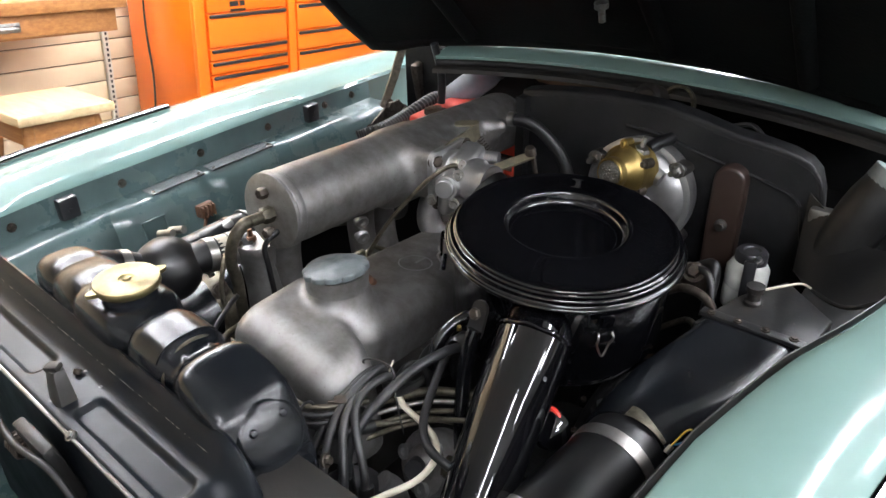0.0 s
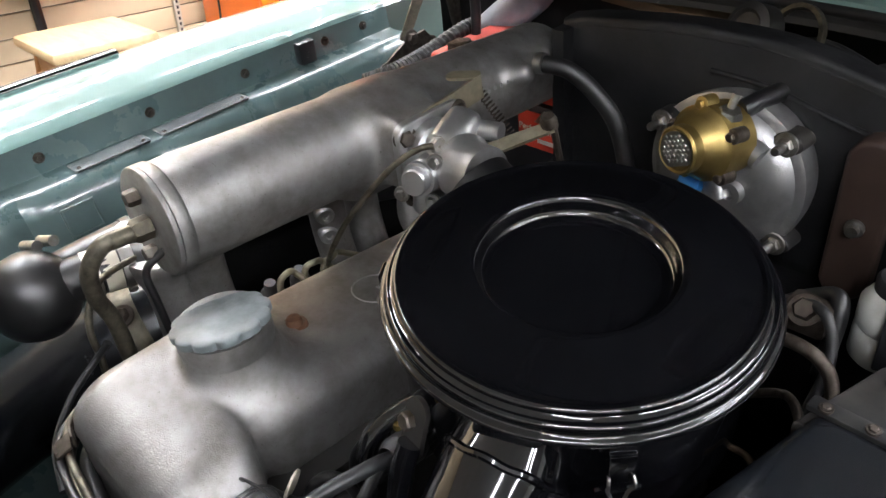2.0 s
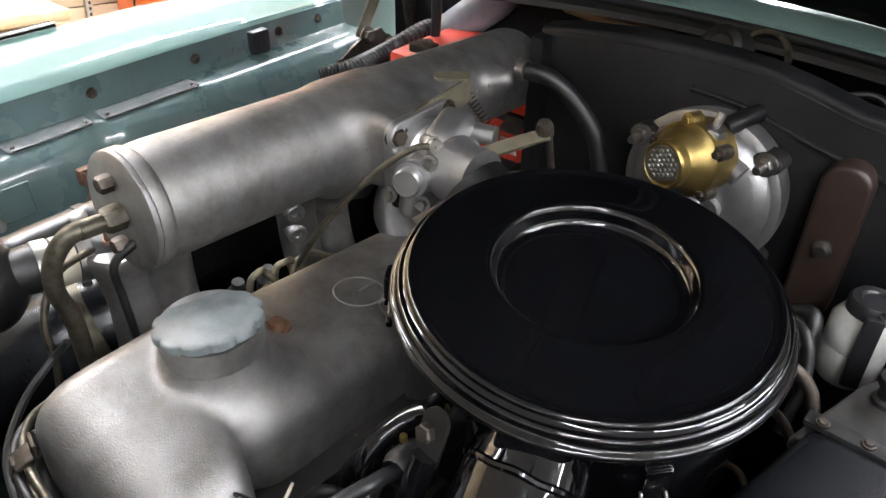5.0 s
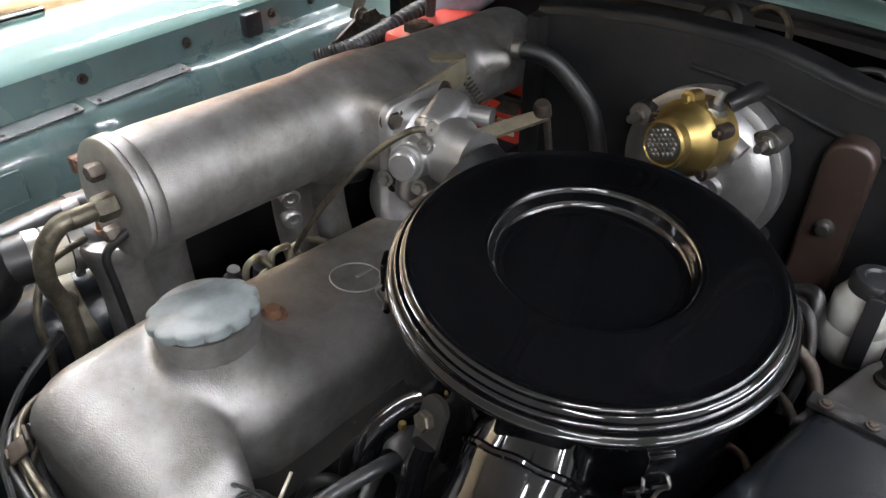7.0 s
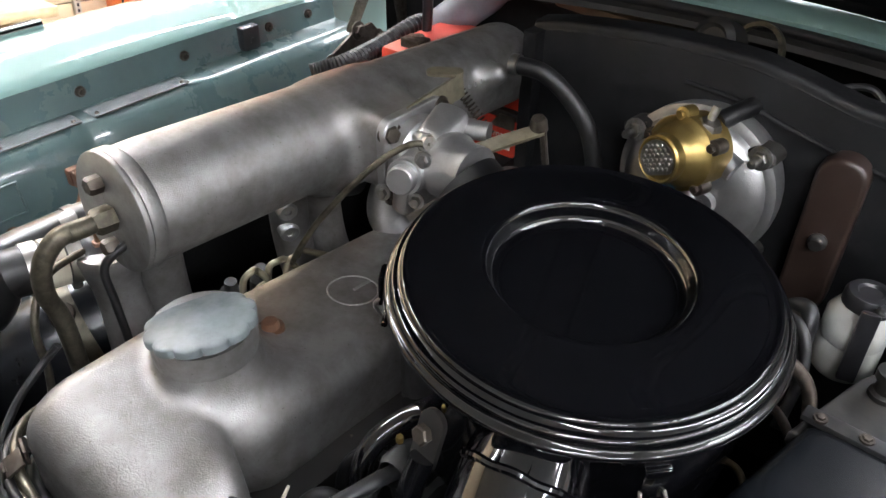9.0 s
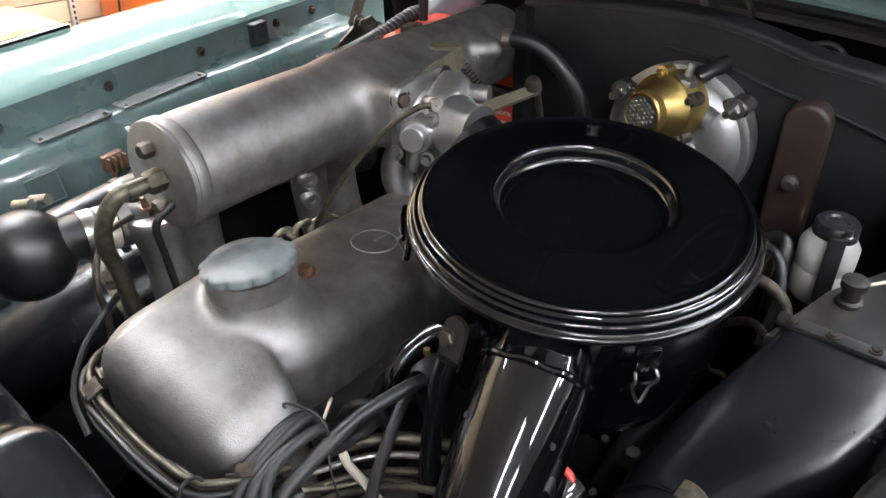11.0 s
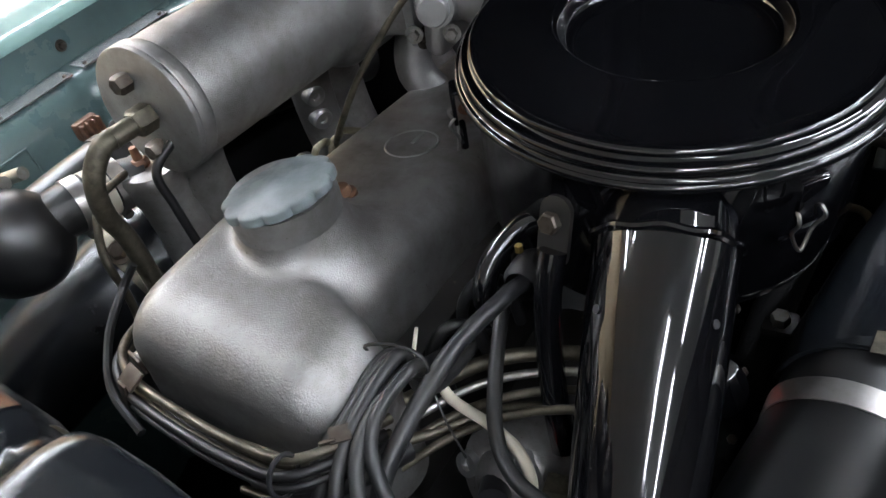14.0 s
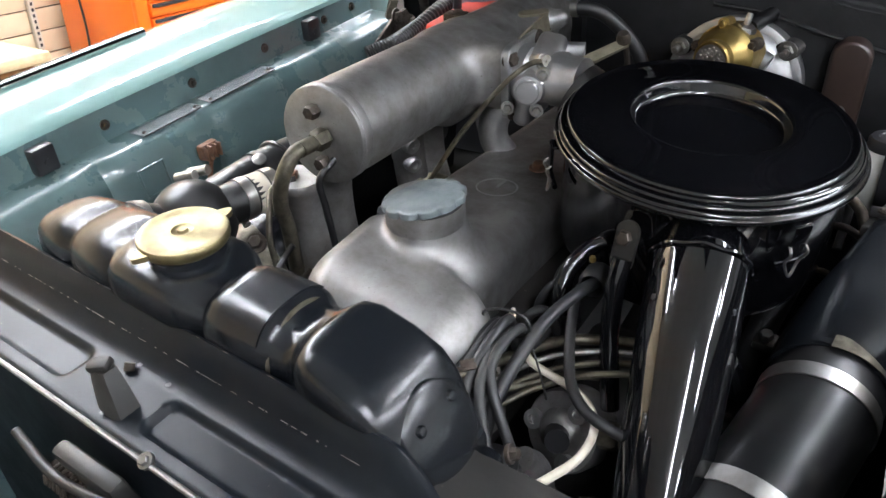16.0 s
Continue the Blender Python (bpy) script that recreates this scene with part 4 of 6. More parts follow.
part("bracket_tab", merge(plate(rounded(0.036, 0.017, 0.008), 0.0028, pose(-0.5965, 0.853, 1.0185, 3, -4, 24)), box((-0.5835, 0.8605, 1.015), (0.004, 0.005, 0.012), 0.001)), OLIVE, linkage)
part("bracket_bolt", hexbolt((-0.578, 0.752, 1.000), (0.9, -0.3, 0.2), 0.008, 0.008), BOLT, linkage, "dark hexagon bolt")
coil = []
for k in range(120):
    a, q = 2 * math.pi * k / 8, k / 119
    c = Vector((-0.594, 0.868, 1.003)).lerp(Vector((-0.545, 0.862, 0.965)), q)
    coil.append(c + 0.0045 * (math.cos(a) * Vector((0, 1, 0)) + math.sin(a) * Vector((0.6, 0, 0.8))))
part("return_spring", tube(coil, 0.0009, 5, 1, smooth=False), BOLT, linkage, "coiled return spring")
part("arm", sheet([[(-0.535, 0.782, 0.985), (-0.508, 0.812, 0.997), (-0.48, 0.842, 1.008)], [(-0.525, 0.775, 0.978), (-0.499, 0.805, 0.991), (-0.472, 0.835, 1.003)]], 0.004), OLIVE, linkage, "flat lever arm")
part("ball_joint", merge(lathe([(0, 0.010), (0.006, 0.009), (0.008, 0.004), (0.008, -0.004), (0, -0.006)], 14, frame_to((-0.480, 0.838, 1.006), (0, -0.3, 1)), cap=False), tube([(-0.478, 0.842, 1.0), (-0.474, 0.85, 0.95)], 0.0035, 8)), BOLT, linkage, "ball joint and drop link")

# vacuum hose from the manifold's end
vac = thing("vacuum_hose", "black rubber hose from manifold to brake servo", "hose")
part("hose", tube([(-0.594, 0.966, 0.994), (-0.56, 0.975, 0.990), (-0.53, 0.984, 0.966), (-0.505, 0.99, 0.930), (-0.49, 0.99, 0.87), (-0.49, 0.99, 0.80)], 0.0095, 16), RUBBER, vac)
part("hose_clamp", tube([(-0.594, 0.966, 0.994), (-0.585, 0.967, 0.9945)], 0.0115, 16), STEEL, vac, "shiny hose clamp")
marks = []
for k in range(11):
    p = Vector((-0.6165 + 0.0005 * k, 0.87 + 0.0095 * k, 0.978 + 0.0006 * (k % 2)))
    marks.append(put_verts(lathe([(0.0026, 0.0004), (0.0022, 0.0012), (0, 0.0014)], 7, cap=False), frame_to(p, (1, 0, 0.22))))
part("cast_mark", merge(*marks), ALU_BRIGHT, plenum, "row of small raised cast marks")
part("weld_ridge", tube([PA + PD * 0.03 + up * 0.0455 - side * 0.008, PA + PD * 0.3 + up * 0.047 - side * 0.008, PA + PD * 0.46 + up * 0.0465 - side * 0.008], 0.0022, 8, 6), ALU, plenum, "casting seam along the top")

# olive pipe from the manifold's nose
olive = thing("breather_pipe", "olive steel pipe bending down from the manifold end", "pipe")
part("pipe", tube([on_end(0.004, 0, 0.03), on_end(0.002, -0.002, 0.048), (-0.680, 0.482, 0.966), (-0.688, 0.480, 0.935), (-0.690, 0.486, 0.905), (-0.690, 0.486, 0.85), (-0.69, 0.486, 0.76)], 0.0075, 14), PIPE, olive)
part("thin_line", tube([(-0.745, 0.545, 0.918), (-0.720, 0.50, 0.930), (-0.703, 0.478, 0.925), (-0.698, 0.466, 0.90), (-0.692, 0.462, 0.86), (-0.672, 0.44, 0.80)], 0.0032, 10), PIPE, olive, "thin sensor line")
part("black_line", tube([on_end(0.012, -0.022, 0.002), (-0.672, 0.522, 0.945), (-0.668, 0.52, 0.915), (-0.664, 0.52, 0.87), (-0.664, 0.52, 0.80)], 0.0036, 10), RUBBER, olive, "thin black line")

# ---- coolant hoses ----
thermo = thing("thermostat_housing", "cast aluminium thermostat housing with a brass sender", "thermostat housing")
part("housing", loft([[(-0.735 + rx * math.cos(a) + dx, 0.555 + ry * math.sin(a), z) for a in [2 * math.pi * k / 28 for k in range(28)]] for z, rx, ry, dx in ((0.80, 0.030, 0.026, 0.012), (0.85, 0.026, 0.022, 0.006), (0.88, 0.024, 0.021, 0.0), (0.905, 0.030, 0.027, 0.0), (0.915, 0.031, 0.028, 0.0), (0.918, 0.029, 0.026, 0.0))]), ALU, thermo)
part("sender", merge(hexbolt((-0.738, 0.552, 0.918), (0, 0, 1), 0.0075, 0.007, False), lathe([(0, 0.012), (0.003, 0.012), (0.004, 0.0)], 12, pose(-0.738, 0.552, 0.924), cap=False)), COPPER, thermo, "brass temperature sender")
part("stub", tube([(-0.74, 0.555, 0.905), (-0.757, 0.535, 0.908)], 0.0195, 20), RUBBER, thermo)
bulb = thing("coolant_hose_bulb", "black rubber bulb-shaped coolant hose joint with clamps", "hose")
BU = Vector((-0.782, 0.448, 0.908))
BD = Vector((0.45, -0.55, 0.28)).normalized()
part("bulb", lathe([(0.018, -0.035), (0.028, -0.032), (0.040, -0.022), (0.0435, -0.010), (0.0425, 0.0), (0.039, 0.012), (0.031, 0.0215), (0.021, 0.0275), (0.011, 0.0305), (0, 0.0312)], 48, frame_to(BU, BD)), SHINY, bulb, "domed black bulb")
part("hose_end", tube([BU + Vector((0.0, 0.01, 0.0)), (-0.766, 0.495, 0.912), (-0.757, 0.535, 0.908)], 0.0215, 24), RUBBER, bulb, "short black hose")
part("inlet_hose", tube([BU + Vector((-0.005, 0, -0.002)), (-0.806, 0.400, 0.930), (-0.80, 0.372, 0.945), (-0.775, 0.345, 0.952)], 0.019, 22), RUBBER, bulb, "black hose to the radiator")


def clamp(p, d, r, parent, mat=STEEL, w=0.006):
    """A worm-drive hose clamp with its screw housing."""
    m = frame_to(p, d)
    c = part("clamp", lathe([(r, -w), (r + 0.0012, -w), (r + 0.0012, w), (r, w), (r, -w)], 40, m, cap=False), mat, parent, "worm-drive hose clamp")
    part("clamp_screw", put_verts(merge(box((0, 0, 0), (0.020, 0.011, 0.013), 0.003), tube([(-0.016, 0, 0), (0.014, 0, 0)], 0.0045, 10)), m @ pose(0.5 * r, -(r + 0.003) * 0.87, 0, 0, 0, 30)), mat, c)


clamp((-0.7640, 0.502, 0.9113), (0.2, 0.9, -0.1), 0.0219, bulb, BAND)
clamp((-0.7575, 0.5335, 0.9082), (0.2, 0.9, -0.1), 0.0219, bulb, BAND)
clamp((-0.805, 0.404, 0.928), (-0.1, -1, 0.4), 0.0197, bulb, BAND)
clamp((-0.785, 0.353, 0.951), (0.6, -0.8, 0.2), 0.0197, bulb, BAND)
part("label_band", tube([(-0.7625, 0.511, 0.9105), (-0.7590, 0.5265, 0.909)], 0.0222, 24, ends=False), CREAM, bulb, "pale clamp band")
for t in (0.0, 1.0):
    part("tie_screw", tube([(-0.817 + 0.004 * t, 0.470 + 0.014 * t, 0.940), (-0.795 + 0.004 * t, 0.476 + 0.014 * t, 0.946)], 0.0055, 10), STEEL, bulb, "bright clamp screw")
bighose = thing("radiator_hose", "thick black hose running under the intake manifold", "hose")
part("hose", tube([(-0.800, 0.485, 0.900), (-0.792, 0.53, 0.905), (-0.788, 0.58, 0.905), (-0.785, 0.65, 0.895), (-0.782, 0.75, 0.87), (-0.78, 0.9, 0.82)], 0.027, 26), SHINY, bighose)
part("strap", tube([(-0.7905, 0.552, 0.9055), (-0.790, 0.562, 0.9055)], 0.0285, 26), DARKTRIM, bighose, "black strap")
part("strap_button", lathe([(0, 0.003), (0.004, 0.003), (0.0075, 0.002), (0.0075, 0)], 20, frame_to((-0.778, 0.549, 0.932), (0.35, -0.3, 1)), cap=False), STEEL, bighose, "silver press stud")
ring = [(-0.789 + 0.0275 * math.cos(a), 0.585, 0.905 + 0.0275 * math.sin(a)) for a in [2 * math.pi * k / 24 for k in range(25)]]
part("cable_tie", tube(ring, 0.003, 8, 2), DARKTRIM, bighose, "black cable tie")
lower = thing("lower_hose", "fat gloss black lower duct with a bare metal strap", "duct")
part("duct", tube([(-0.79, 0.58, 0.80), (-0.815, 0.51, 0.785), (-0.87, 0.40, 0.735), (-0.93, 0.28, 0.66)], 0.058, 32), SATIN, lower)
part("strap", tube([(-0.800, 0.550, 0.794), (-0.808, 0.528, 0.789)], 0.060, 32), PIPE, lower, "bare metal strap")
part("strap_bolt", hexbolt((-0.775, 0.515, 0.845), (0.4, -0.5, 0.8), 0.008, 0.008), BOLT, lower)

# ---- ground tag and clips on the inner wing ----
tag = thing("ground_connector", "rusty brown terminal block on the inner fender", "connector")
part("block", box((-0.998, 0.664, 0.846), (0.012, 0.030, 0.022), 0.003, (0, 0, 0)), COPPER, tag)
for k in range(4):
    part("tab", box((-0.989, 0.653 + 0.0075 * k, 0.845), (0.010, 0.003, 0.020), 0.001), COPPER, tag)
part("lead", tube([(-0.99, 0.66, 0.836), (-0.985, 0.64, 0.81), (-0.985, 0.60, 0.795), (-0.992, 0.575, 0.80)], 0.003, 8), COPPER, tag, "brown lead")
part("grommet", merge(lathe([(0.010, 0), (0.009, 0.005), (0, 0.006)], 14, frame_to((-1.0, 0.572, 0.805), (1, 0, 0.1)), cap=False)), COPPER, tag)
stamp = thing("stamped_frame", "faint rectangular pressing on the inner fender", "pressing")
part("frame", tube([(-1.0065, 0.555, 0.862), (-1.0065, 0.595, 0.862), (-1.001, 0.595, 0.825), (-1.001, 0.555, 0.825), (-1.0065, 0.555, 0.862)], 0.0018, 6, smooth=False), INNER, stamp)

# ---- hood hinge, battery and what stands behind the manifold ----
hinge = thing("hinge_bracket", "dark metal hood hinge with a flat arm", "hinge")
part("arm", sheet([[(-1.028, 1.142, 0.872), (-1.028, 1.185, 0.935), (-1.024, 1.235, 1.03)], [(-1.020, 1.155, 0.868), (-1.020, 1.20, 0.93), (-1.016, 1.25, 1.025)]], 0.006), PIPE, hinge, "flat hinge arm")
part("base", plate([(0, 0), (0.06, 0.03), (0.10, 0.035), (0.13, 0.0), (0.12, -0.05), (0.02, -0.05)], 0.005, pose(-1.012, 1.085, 0.855, 90, 0, 88)), BOLT, hinge, "rusty base plate")
for y, z in ((1.155, 0.884), (1.093, 0.848), (1.20, 0.86)):
    part("pivot", hexbolt((-1.006, y, z), (1, 0, 0.1), 0.010, 0.009), BOLT, hinge)
part("post", box((-1.03, 1.30, 0.90), (0.02, 0.05, 0.09), 0.006, (12, 0, 0)), BOLT, hinge)
stay = thing("hood_stay", "dark rod holding the hood open", "rod")
part("rod", tube([(-0.905, 1.20, 0.865), (-0.905, 1.205, 0.95), (-0.91, 1.19, 1.02)], 0.008, 10), DARKTRIM, stay)
conduit = thing("corrugated_conduit", "black corrugated cable conduit", "conduit")
cpath = spline([(-0.985, 1.03, 0.858), (-0.955, 1.07, 0.869), (-0.95, 1.14, 0.876), (-0.95, 1.24, 0.887), (-0.955, 1.29, 0.86)], 20)
part("sleeve", tube(cpath, 0.013, 14, 1, smooth=False, radii=[0.0128 + 0.0022 * (k % 2) for k in range(len(cpath))]), RUBBER, conduit)
battery = thing("battery", "red-topped car battery behind the manifold", "battery")
part("case", box((-0.78, 1.19, 0.765), (0.28, 0.17, 0.19), 0.006), DARKTRIM, battery)
part("lid", box((-0.78, 1.19, 0.878), (0.275, 0.165, 0.035), 0.008), REDPAINT, battery, "red battery lid")
part("terminal", merge(lathe([(0.010, 0), (0.009, 0.02), (0, 0.02)], 16, pose(-0.865, 1.135, 0.895), cap=False), box((-0.865, 1.128, 0.907), (0.036, 0.028, 0.014), 0.003)), BOLT, battery, "grey terminal clamp")
part("front_label", plate(rounded(0.075, 0.055, 0.004), 0.0015, pose(-0.702, 1.104, 0.822, 90, 0, 0)), REDPAINT, battery, "red front label")
part("label_top", plate([(-0.01, 0), (0.030, 0), (0.030, 0.02), (0.006, 0.02)], 0.001, pose(-0.700, 1.102, 0.836, 90, 0, 0)), STEEL, battery, "grey slanted field")
part("lid_label", plate(rounded(0.09, 0.05, 0.004), 0.001, pose(-0.80, 1.20, 0.896)), WHITE_PL, battery, "white label field")
fc = bpy.data.curves.new("word", "FONT")
fc.body, fc.size, fc.extrude, fc.align_x = "Performance", 0.0135, 0.0003, "CENTER"
word = new("word", fc)
word.data.materials.append(WHITE_PL)
word.parent = battery
word.matrix_basis = pose(-0.703, 1.1015, 0.821, 90, 0, 0)
part("label_bar", box((-0.690, 1.1015, 0.808), (0.03, 0.001, 0.006)), WHITE_PL, battery)
airtube = thing("fresh_air_tube", "blue-grey ventilation tube beside the battery", "tube")
part("tube", tube([(-0.835, 1.30, 0.960), (-0.86, 1.285, 0.935), (-0.92, 1.27, 0.885), (-0.97, 1.26, 0.84)], 0.030, 24), mat("blue_grey_paint", (0.20, 0.225, 0.26), 0.45, colour2=(0.15, 0.17, 0.2), scale=20), airtube)
part("tube_end", lathe([(0.031, 0), (0.034, 0.004), (0.031, 0.010), (0.024, 0.010), (0.024, 0.0)], 24, frame_to((-0.838, 1.298, 0.957), (0.6, 0.3, 0.6))), mat("grey_tube_end", (0.12, 0.13, 0.15), 0.5), airtube)
clipb = thing("fender_clip", "small bright clip on a black lead behind the manifold", "clip")
part("clip", merge(box((-0.835, 0.86, 0.925), (0.022, 0.014, 0.004), 0.001), box((-0.829, 0.86, 0.912), (0.008, 0.010, 0.024), 0.002)), STEEL, clipb)
part("lead", tube([(-0.83, 0.87, 0.905), (-0.83, 0.92, 0.922), (-0.84, 0.98, 0.925), (-0.88, 1.04, 0.90)], 0.004, 8), RUBBER, clipb)

# ---- firewall things ----
cover_b = thing("fuse_cover", "brown plastic cover strip on the firewall", "cover")
part("cover", plate(rounded(0.046, 0.175, 0.0225, 10), 0.024, pose(-0.260, FWY, 0.885, 90, 0, 0), 0.005), BROWN, cover_b)
part("knurled_nut", merge(lathe([(0.009, 0), (0.009, 0.004), (0.006, 0.005), (0.006, 0.011), (0, 0.011)], 16, frame_to((-0.260, FWY - 0.024, 0.884), (0, -1, 0)), cap=False)), STEEL, cover_b, "small silver nut")
reservoir = thing("fluid_reservoir", "milky plastic brake fluid bottle with a black cap", "reservoir")
part("bottle", lathe([(0.026, 0.0), (0.031, 0.006), (0.031, 0.035), (0.029, 0.04), (0.031, 0.044), (0.031, 0.066), (0.025, 0.076), (0.022, 0.080)], 36, pose(-0.199, 0.958, 0.798) @ Matrix.Diagonal((0.92, 0.92, 0.95, 1))), WHITE_PL, reservoir)
part("cap", lathe([(0.0215, 0), (0.0215, 0.016), (0.019, 0.020), (0.012, 0.0205), (0.010, 0.018), (0, 0.018)], 30, pose(-0.198, 0.959, 0.868), cap=False), DARKTRIM, reservoir, "black ribbed cap")
part("strap", box((-0.190, 0.926, 0.850), (0.016, 0.006, 0.075), 0.002, (-4, 0, 12)), DARKTRIM, reservoir, "black holding strap")
part("strap_screw", hexbolt((-0.184, 0.941, 0.884), (0, -0.2, 1), 0.004, 0.006), STEEL, reservoir)
elec = thing("filler_plug", "small black threaded plug with wire on the side box", "plug")
part("plug", lathe([(0.011, 0), (0.011, 0.010), (0.008, 0.012), (0.008, 0.022), (0.011, 0.024), (0.011, 0.031), (0, 0.033)], 20, pose(-0.160, 0.835, 0.878), cap=False), DUSTY, elec)
part("wire", tube([(-0.158, 0.836, 0.902), (-0.14, 0.85, 0.906), (-0.12, 0.88, 0.903), (-0.11, 0.90, 0.89)], 0.0016, 8), CREAM, elec)

# ventilation plenum behind the firewall: horn, wires, insulation
horn = thing("blower_motor", "round dark motor with a pale ring behind the firewall", "motor")
part("bell", lathe([(0.030, 0), (0.030, 0.025), (0.022, 0.03), (0.018, 0.026), (0.0, 0.026)], 30, frame_to((-0.44, 1.17, 0.990), (-0.3, -0.8, 0.35))), DUSTY, horn)
part("ring", lathe([(0.031, -0.012), (0.036, -0.012), (0.036, -0.004), (0.031, -0.004), (0.031, -0.012)], 36, frame_to((-0.415, 1.19, 0.985), (-0.3, -0.8, 0.35)), cap=False), PIPE, horn, "pale metal ring")
pad = thing("insulation_pad", "tan insulation pad under the cowl", "insulation")
part("pad", box((-0.62, 1.31, 0.955), (0.22, 0.06, 0.02), 0.008, (12, 6, 4)), STRAWCARD, pad)
loom = thing("wiring_loom", "loose dark wires with red and white leads", "wiring")
for pts, r, m_, lab in (([(-0.56, 1.15, 0.975), (-0.52, 1.17, 0.985), (-0.49, 1.16, 0.985), (-0.49, 1.15, 0.965)], 0.0016, RED, "thin red lead"), ([(-0.37, 1.14, 0.972), (-0.345, 1.135, 0.972), (-0.325, 1.135, 0.960), (-0.328, 1.135, 0.972), (-0.35, 1.15, 0.978)], 0.0018, WHITE_PL, "thin white lead"),
                        ([(-0.33, 1.16, 0.97), (-0.28, 1.17, 0.985), (-0.24, 1.16, 0.955), (-0.2, 1.17, 0.96)], 0.004, RUBBER, "black lead"), ([(-0.50, 1.2, 0.93), (-0.40, 1.22, 0.97), (-0.3, 1.2, 0.95), (-0.2, 1.19, 0.93)], 0.006, RUBBER, "black lead"), ([(-0.25, 1.18, 0.93), (-0.21, 1.17, 0.945), (-0.18, 1.16, 0.93)], 0.003, YELLOW, "thin yellow lead")):
    part("lead", tube(pts, r, 8), m_, loom, lab)
rhose = thing("heater_hose", "big dark grey hose with a pale end beside the fender", "hose")
part("hose", tube([(-0.105, 0.99, 0.86), (-0.098, 1.0, 0.91), (-0.082, 1.01, 0.96), (-0.066, 1.02, 0.99)], 0.034, 24), RUBBER, rhose)
part("hose_end", tube([(-0.066, 1.02, 0.99), (-0.058, 1.025, 1.008)], 0.034, 24), CAPGREY, rhose, "pale grey end")
part("bracket", box((-0.125, 1.02, 0.92), (0.05, 0.02, 0.05), 0.006), STEEL, rhose, "pale metal bracket")

flap = thing("rubber_flap", "black rubber splash flap between firewall and fender", "flap")
part("flap", sheet([spline(row, 5) for row in ([(-0.155, 1.035, 0.955), (-0.11, 1.005, 0.935), (-0.06, 0.975, 0.925), (-0.015, 0.96, 0.945)], [(-0.150, 1.01, 0.905), (-0.11, 0.965, 0.900), (-0.06, 0.93, 0.902), (-0.015, 0.92, 0.935)], [(-0.145, 0.985, 0.860), (-0.11, 0.925, 0.872), (-0.065, 0.875, 0.890), (-0.02, 0.865, 0.925)])], 0.003), RUBBER, flap)
part("flap_edge", tube([(-0.145, 0.985, 0.862), (-0.11, 0.925, 0.874), (-0.065, 0.875, 0.892), (-0.02, 0.865, 0.927)], 0.003, 8), RUBBER, flap, "rolled lower edge")

# ---- side box and rubber intake duct ----
sidebox = thing("side_air_box", "dusty black sheet metal air box beside the fender", "air box")
loops = []
for y, x0, x1, zt, zb in ((0.575, -0.250, -0.150, 0.873, 0.775), (0.60, -0.248, -0.135, 0.880, 0.77), (0.65, -0.232, -0.112, 0.888, 0.765), (0.70, -0.216, -0.100, 0.890, 0.76), (0.765, -0.200, -0.088, 0.891, 0.76)):
    cx, w, cz, h = (x0 + x1) / 2, (x1 - x0) / 2, (zt + zb) / 2, (zt - zb) / 2
    n = lerp(2.2, 8.0, smooth01((y - 0.575) / 0.16))
    loops.append([(cx + w * abs(math.cos(a)) ** (2 / n) * (1 if math.cos(a) > 0 else -1), y, cz + h * abs(math.sin(a)) ** (2 / n) * (1 if math.sin(a) > 0 else -1)) for a in [2 * math.pi * k / 48 for k in range(48)]])
part("transition", loft(loops), SATIN, sidebox, "black duct changing from round to flat")
TOPO = [(-0.205, 0.757), (-0.178, 0.846), (-0.139, 0.912), (-0.072, 0.85), (-0.083, 0.752)]
part("top_plate", plate(TOPO, 0.012, pose(0, 0, 0.872), 0.003), BOXBLACK, sidebox, "dusty flat black lid")
part("edge_strip", box((-0.143, 0.770, 0.892), (0.118, 0.014, 0.006), 0.002, (0, 0, -3)), BOXBLACK, sidebox, "bolted edge strip")
for k in range(4):
    part("strip_screw", hexbolt((-0.19 + 0.031 * k, 0.770, 0.895), (0, 0, 1), 0.0035, 0.003), BOLT, sidebox)
part("body", plate([(-0.137 + (x + 0.137) * 0.93, 0.83 + (y - 0.83) * 0.93) for x, y in TOPO], 0.14, pose(0, 0, 0.731), 0.004), DUSTY, sidebox)
duct = thing("rubber_air_duct", "large black rubber intake duct with steel clamps", "air duct")
DP = [(-0.199, 0.60, 0.825), (-0.203, 0.55, 0.825), (-0.215, 0.50, 0.815), (-0.229, 0.44, 0.803), (-0.242, 0.38, 0.79), (-0.255, 0.30, 0.77)]
part("hose", tube(DP, 0.0465, 36), SHINY, duct)
part("cuff", tube([(-0.197, 0.61, 0.826), (-0.2005, 0.575, 0.826)], 0.0495, 36), SATIN, duct, "black sheet cuff")
part("worn_patch", sheet([[(-0.1985 - 0.0017 * q + 0.0503 * math.cos(radians(a)), 0.588 - 0.017 * q, 0.8262 + 0.0503 * math.sin(radians(a))) for a in range(40, 98, 4)] for q in (0.0, 0.5, 1.0)], 0.0006), PIPE, duct, "bare rubbed patch")
clamp((-0.204, 0.547, 0.8245), (0.1, 1, 0.08), 0.0468, duct, BAND, 0.0075)
clamp((-0.2295, 0.438, 0.8028), (0.22, 1, 0.2), 0.0468, duct, BAND, 0.0075)
leads = thing("spliced_leads", "spliced yellow and blue wires beside the duct", "wires")
part("yellow_lead", tube([(-0.150, 0.556, 0.876), (-0.146, 0.562, 0.884), (-0.142, 0.570, 0.889), (-0.139, 0.575, 0.888)], 0.0010, 8), YELLOW, leads)
part("blue_lead", tube([(-0.150, 0.556, 0.876), (-0.141, 0.563, 0.880), (-0.133, 0.573, 0.884)], 0.0010, 8), BLUE, leads)
